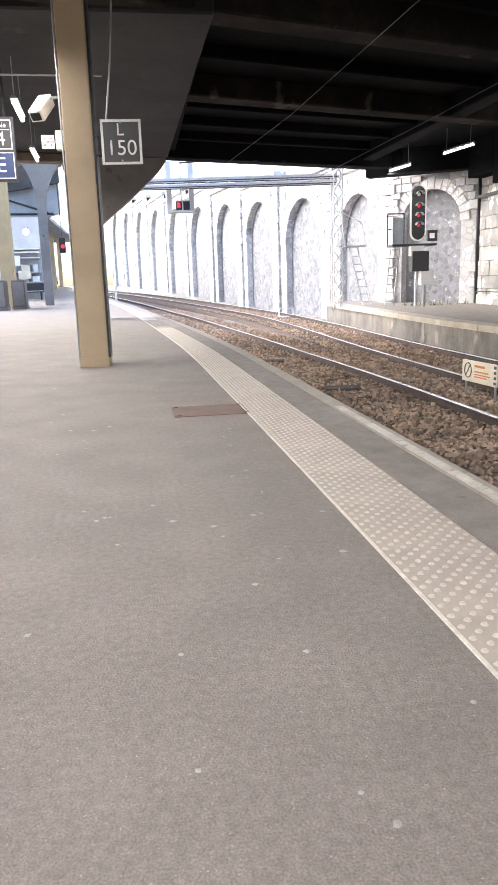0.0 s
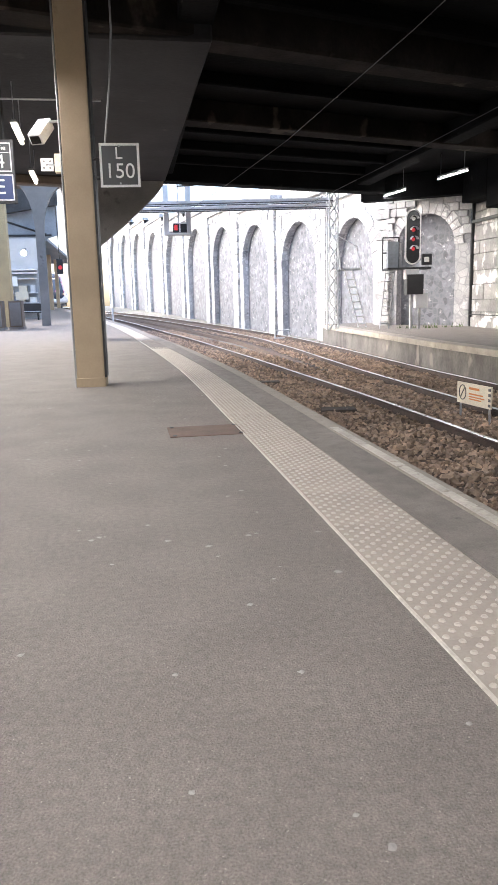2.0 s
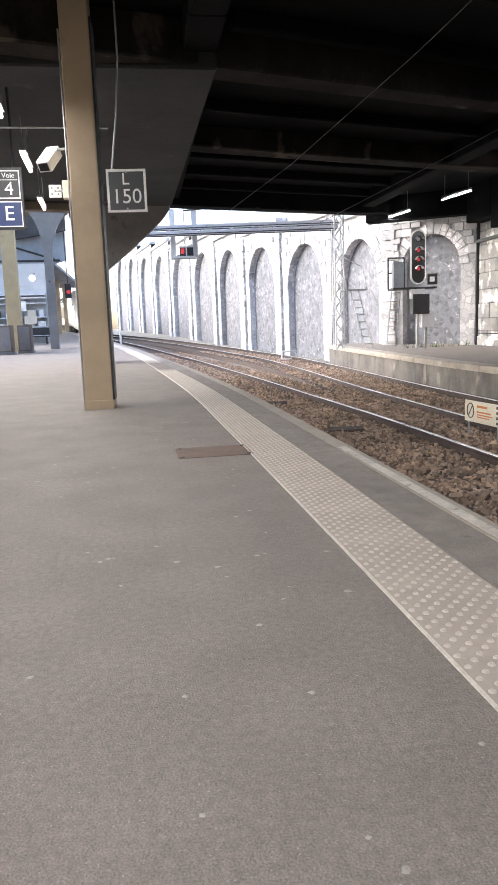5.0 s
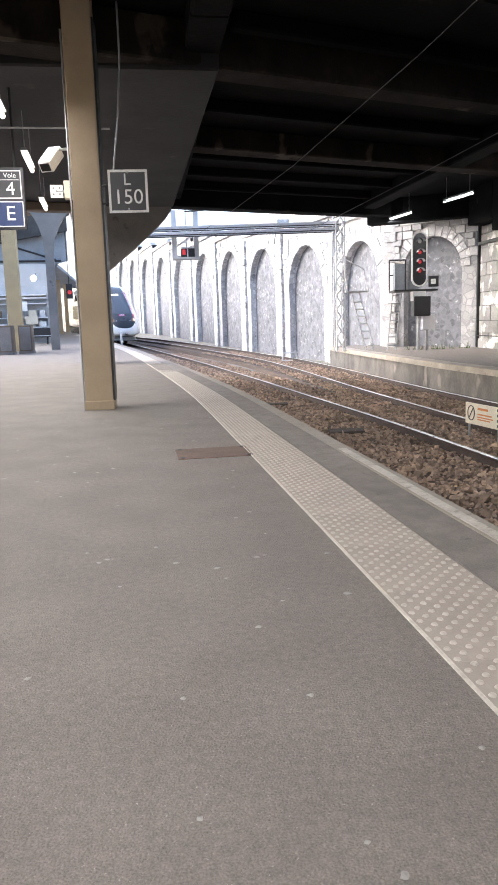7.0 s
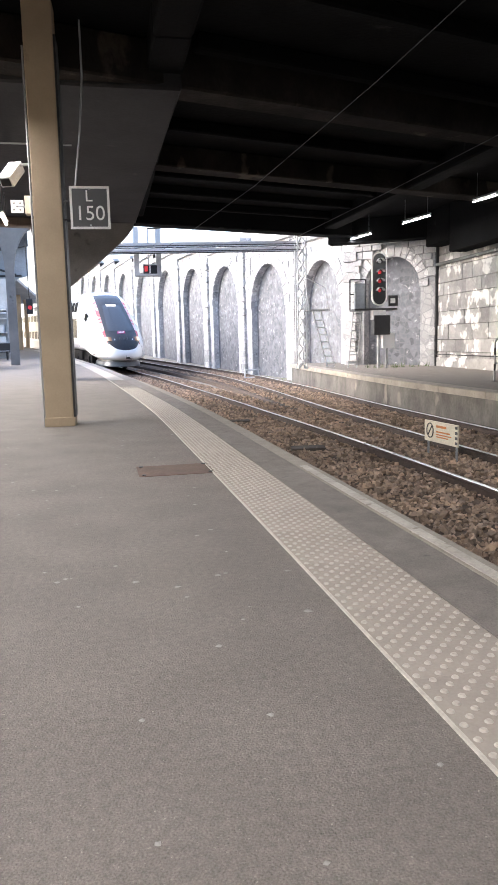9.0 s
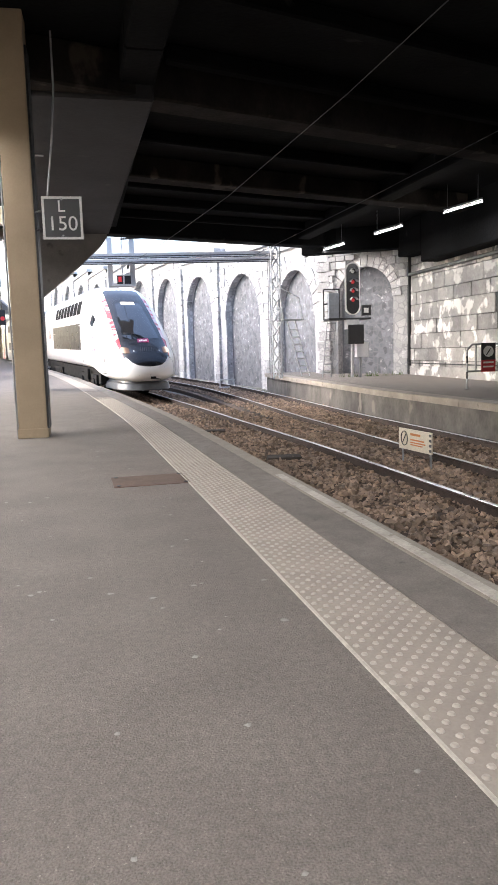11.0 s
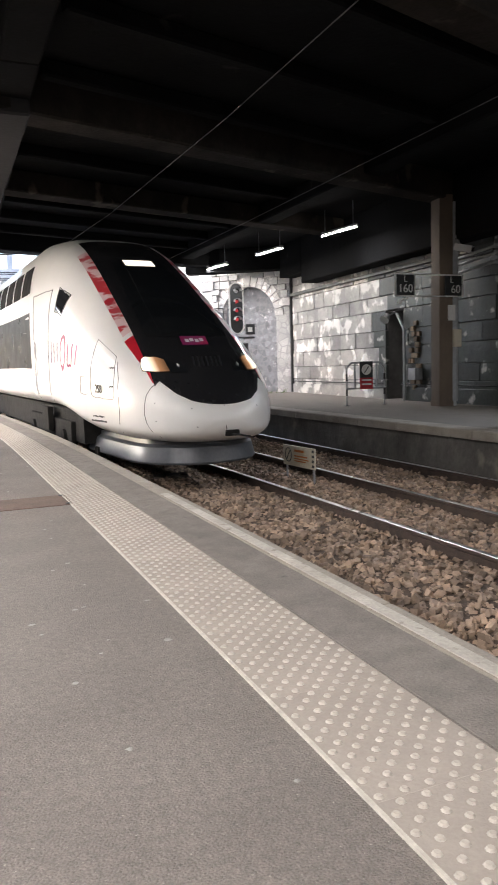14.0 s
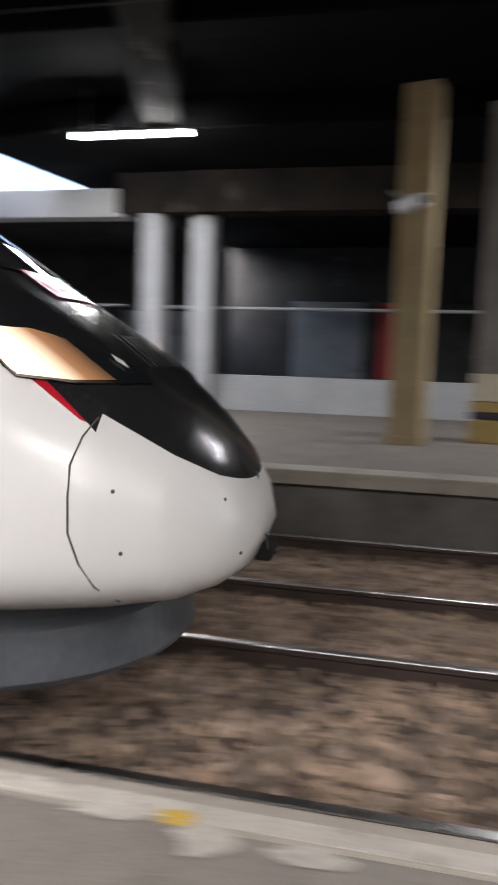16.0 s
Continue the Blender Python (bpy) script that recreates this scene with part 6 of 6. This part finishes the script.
for z in (0.5, 1.0, 1.55):
    for k in range(7):
        x = -2.2 + k * 0.6 + krng.uniform(-0.1, 0.1)
        part("box", boxes([(x, x + krng.uniform(0.2, 0.5), 0.4, 0.8, z + 0.005, z + krng.uniform(0.15, 0.42))], 0.01), krng.choice(("white_far", "sign_cream", "sign_white", "bluegrey", "concrete_brown")), kio)
part("poster", boxes([(0.1, 0.75, 0.22, 0.26, 1.9, 2.45)], 0.005), "sign_white", kio)
part("poster", boxes([(-0.4, 0.35, 0.22, 0.26, 1.05, 1.75)], 0.005), "sign_white", kio)
part("poster", boxes([(0.6, 1.3, 0.22, 0.26, 1.15, 1.6)], 0.005), "sign_cream", kio)
kl = thing("kiosk_lamp", "small lit globe lamp above the kiosk", "lamp", pose(-5.3, 46.6, 4.05))
g = bmesh.new()
bmesh.ops.create_uvsphere(g, u_segments=14, v_segments=8, radius=0.16)
part("globe", g, "tube_warm", kl, smooth=True)
part("arm", rods([((0, 0, 0.1), (0, 1.2, 0.35))], 0.02), "dark_metal", kl)

# cable tray under the deck
tray = thing("cable_tray", "thin pale cable tray beneath a deck beam", "cable tray")
part("tray", boxes([(-8, -0.12, 14.57, 14.62, 3.90, 3.915)], 0.003), "metal", tray)
for x in (-6.0, -4.0, -2.0, -0.3):
    part("hanger", rods([((x, 14.6, 3.92), (x, 14.6, 4.62))], 0.008, 6), "metal", tray)
sb = thing("speaker_box", "cream box with white cross mark by the column", "box", pose(-0.91, 13.7, 2.88))
part("body", boxes([(0.16, 0.31, -0.08, 0.08, -0.1, 0.13)], 0.015), "sign_cream", sb)
part("sign", boxes([(-0.02, 0.14, -0.02, 0.0, -0.08, 0.08)]), "sign_white", sb)
part("bracket", rods([((0.05, -0.01, 0.0), (0.2, -0.01, 0.0)), ((0.2, 0, 0.05), (0.36, -0.2, 0.05))], 0.015), "metal", sb)
for dx, dz in ((0.02, 0.04), (0.10, 0.04), (0.02, -0.04), (0.10, -0.04), (0.06, 0.0)):
    part("mark", boxes([(dx - 0.012, dx + 0.012, -0.025, -0.02, dz - 0.012, dz + 0.012)]), "concrete_grey", sb)

# ---- platform details ----
cp = thing("cover_plate", "rusted steel cover plate let into the asphalt", "cover plate", pose(0.655, 9.40, 0.0))
part("plate", boxes([(-0.31, 0.31, -0.24, 0.24, -0.01, 0.006)], 0.003), "rust_plate", cp)
for x in (-0.27, 0.27):
    for y in (-0.2, 0.2):
        part("bolt", rods([((x, y, 0.0), (x, y, 0.012))], 0.018), "dark_metal", cp)
chips = thing("chewing_gum_spots", "pale trodden gum spots and paint chips on asphalt", "spots", kind="stuff")
spots = [(0.12, 4.85, 0.010), (0.81, 6.04, 0.02), (0.48, 5.31, 0.012), (0.09, 6.84, 0.012), (0.58, 6.59, 0.011), (0.49, 4.61, 0.012), (-0.34, 5.59, 0.012), (0.83, 4.97, 0.010)]
for k in range(260):
    spots.append((rng.uniform(-3.5, 0.9), rng.uniform(2.5, 15), rng.uniform(0.006, 0.017)))
bm = bmesh.new()
for x, y, r in spots:
    n = 9
    vs = [bm.verts.new((x + r * rng.uniform(0.6, 1.2) * math.cos(2 * math.pi * k / n), y + r * rng.uniform(0.6, 1.2) * math.sin(2 * math.pi * k / n), 0.0035)) for k in range(n)]
    c = bm.verts.new((x, y, 0.006))
    for k in range(n):
        bm.faces.new((vs[k], vs[(k + 1) % n], c))
part("spots", bm, "gum", chips)

# tactile strip: slabs with domes in staggered rows
tact = thing("tactile_strip", "cream tactile paving strip with raised domes", "tactile paving", kind="structure")


def slab(len_y, domes):
    bm = bmesh.new()
    if not domes:
        box(bm, 0, 0.415, 0.0003, len_y - 0.0003, -0.01, 0.006)
    else:
        ny = int(round(len_y / 0.0375))
        for j in range(ny):
            for i in range(11):
                if (i + j) % 2:
                    continue
                x, y = 0.02 + i * 0.0375, 0.019 + j * 0.0375
                seg = 8
                r0 = [bm.verts.new((x + 0.0132 * math.cos(2 * math.pi * k / seg), y + 0.0132 * math.sin(2 * math.pi * k / seg), 0.006)) for k in range(seg)]
                r1 = [bm.verts.new((x + 0.0088 * math.cos(2 * math.pi * k / seg), y + 0.0088 * math.sin(2 * math.pi * k / seg), 0.0118)) for k in range(seg)]
                for k in range(seg):
                    bm.faces.new((r0[k], r0[(k + 1) % seg], r1[(k + 1) % seg], r1[k]))
                bm.faces.new(r1)
    return bm


first = None
for k in range(46):
    y = -3.0 + k * 0.6
    if first is None:
        ob = first = part("slab", slab(0.6, False), "tactile", tact)
        dm = part("domes", slab(0.6, True), "dome", ob)
    else:
        ob = new("slab", first.data)
        ob.parent = tact
        new("domes", dm.data).parent = ob
    ob.matrix_basis = pose(edge1(y) - 0.855, y, 0, 0, 0, -math.degrees(math.atan2(edge1(y + 0.6) - edge1(y), 0.6)))
part("far_strip", sweep([(-0.855, -0.01), (-0.855, 0.008), (-0.44, 0.008), (-0.44, -0.01)], edge1, grid_ys(24.6, 60, 2.0)), "tactile", tact)
part("edge_line", sweep([(-0.868, -0.01), (-0.868, 0.0075), (-0.857, 0.0075), (-0.857, -0.01)], edge1, grid_ys(-6, 26, 1.0)), "strip_edge", tact)

# stone edge, one block after another
bl_mesh = None
y = -8.0
k = 0
while y < 60:
    L = 1.0
    ob = part("edge_stone", boxes([(-0.138, 0.0, 0.003, L - 0.004, -0.14, 0.006 + 0.002 * (k % 2))], 0.012), "coping", platform) if bl_mesh is None else new("edge_stone", bl_mesh)
    bl_mesh = bl_mesh or ob.data
    ob.parent = platform
    ob.matrix_basis = pose(edge1(y), y, 0, 0, 0, -math.degrees(math.atan2(edge1(y + L) - edge1(y), L)))
    y += L
    k += 1
part("painted_line", sweep([(-0.12, 0.0), (-0.12, 0.0105), (-0.055, 0.0105), (-0.055, 0.0)], edge1, grid_ys(-6, 9.2, 0.8)), "coping_paint", platform)
# spilt paint on the edge
srng = random.Random(3)
for x, y, rx, ry, mt, nm in ((1.685, 2.78, 0.035, 0.05, "yellow", "yellow_paint_splash"), (1.62, 2.70, 0.06, 0.07, "coping_paint", "white_paint_splash"), (1.66, 2.95, 0.03, 0.12, "coping_paint", "white_paint_splash"), (1.63, 2.45, 0.04, 0.1, "coping_paint", "white_paint_splash")):
    g = bmesh.new()
    ring_v = [g.verts.new((x + rx * srng.uniform(0.6, 1.2) * math.cos(k * math.pi / 7), y + ry * srng.uniform(0.6, 1.2) * math.sin(k * math.pi / 7), 0.0125 if mt == "yellow" else 0.0115)) for k in range(14)]
    g.faces.new(ring_v)
    part(nm, g, mt, platform)

# ballast stones
def stones(xs, n, seed, dens):
    r = np.random.RandomState(seed)
    base = np.array([(a, b, c) for a in (-1, 1) for b in (-1, 1) for c in (-1, 1)], float) * 0.62
    tri = [(0, 1, 3, 2), (4, 6, 7, 5), (0, 4, 5, 1), (2, 3, 7, 6), (0, 2, 6, 4), (1, 5, 7, 3)]
    V, F = [], []
    for i in range(n):
        x, y = xs(r)
        s = r.uniform(0.02, 0.05)
        q = r.normal(size=(3, 3))
        q, _ = np.linalg.qr(q)
        p = (base * r.uniform(0.6, 1.25, (1, 3)) * r.uniform(0.65, 1.25, (8, 1)) * s) @ q
        k = len(V)
        hgt = -0.76 + r.uniform(-0.01, 0.035) + grade(y)
        V += [(x + a[0], y + a[1], hgt + a[2]) for a in p]
        F += [tuple(k + a for a in f) for f in tri]
    return V, F


def spot1(r):
    y = -3 + 23 * r.rand() ** 1.15
    return track1(y) + r.uniform(-1.95, 1.85), y


def spot2(r):
    y = -5 + 29 * r.rand()
    return track2(y) + r.uniform(-1.0, 1.05), y


def spot3(r):
    y = 19 + 26 * r.rand() ** 1.2
    return (track1(y) + r.uniform(-1.9, 1.9) if r.rand() < 0.6 else track2(y) + r.uniform(-1.2, 1.3)), y


bal = thing("ballast", "loose brown ballast stones round the rails", "ballast", kind="stuff")
part("stones", stones(spot1, 36000, 1, 1), "ballast", bal)
part("stones", stones(spot2, 20000, 2, 1), "ballast", bal)
part("stones", stones(spot3, 20000, 3, 1), "ballast", bal)

# weeds along the wall foot
wd = thing("weeds", "small green weeds along the wall foot", "weeds", kind="stuff")
V, F = [], []
r = np.random.RandomState(4)
for i in range(640):
    if i < 90:
        x, y, z = r.uniform(9.2, 11.6), 27.3 - r.rand() * 0.5, 0.0
    else:
        y = r.uniform(33, 60)
        x, z = track2(y) + r.uniform(1.3, 2.2), -0.85
    h, a = r.uniform(0.06, 0.28), r.uniform(0, 6.28)
    k = len(V)
    dx, dy = 0.02 * math.cos(a), 0.02 * math.sin(a)
    V += [(x - dx, y - dy, z), (x + dx, y + dy, z), (x + dy * 4, y + dx * 4, z + h)]
    F.append((k, k + 1, k + 2))
part("blades", (V, F), "weed", wd)


# ---- what moves ----
NOSE = [(0, 102), (1.5, 91), (3, 80), (4.5, 69.5), (6, 59.2), (7, 52.5), (7.5, 49.2), (8, 46.0), (9, 39.8), (10.0, 33.9), (10.5, 30.65), (11, 28.0), (11.5, 25.4), (12, 22.42), (12.5, 19.72),
        (13, 17.2), (13.5, 14.65), (14, 12.25), (14.5, 9.95), (15, 7.83), (15.25, 6.79), (15.5, 5.78), (15.75, 4.45), (16, 2.93)]


def car_pose(y, length):
    a, b = Vector((track1(y), y, RAIL + grade(y))), Vector((track1(y + length), y + length, RAIL + grade(y + length)))
    d = b - a
    return pose(a.x, a.y, a.z, math.degrees(math.atan2(d.z, d.y)), 0, -math.degrees(math.atan2(d.x, d.y)))


def motions():
    walk(power_car, [(t, car_pose(y, 21)) for t, y in NOSE])
    for k, c in enumerate(coaches):
        walk(c, [(t, car_pose(y + 22.0 + 18.75 * k, 18.4)) for t, y in NOSE])


motions()
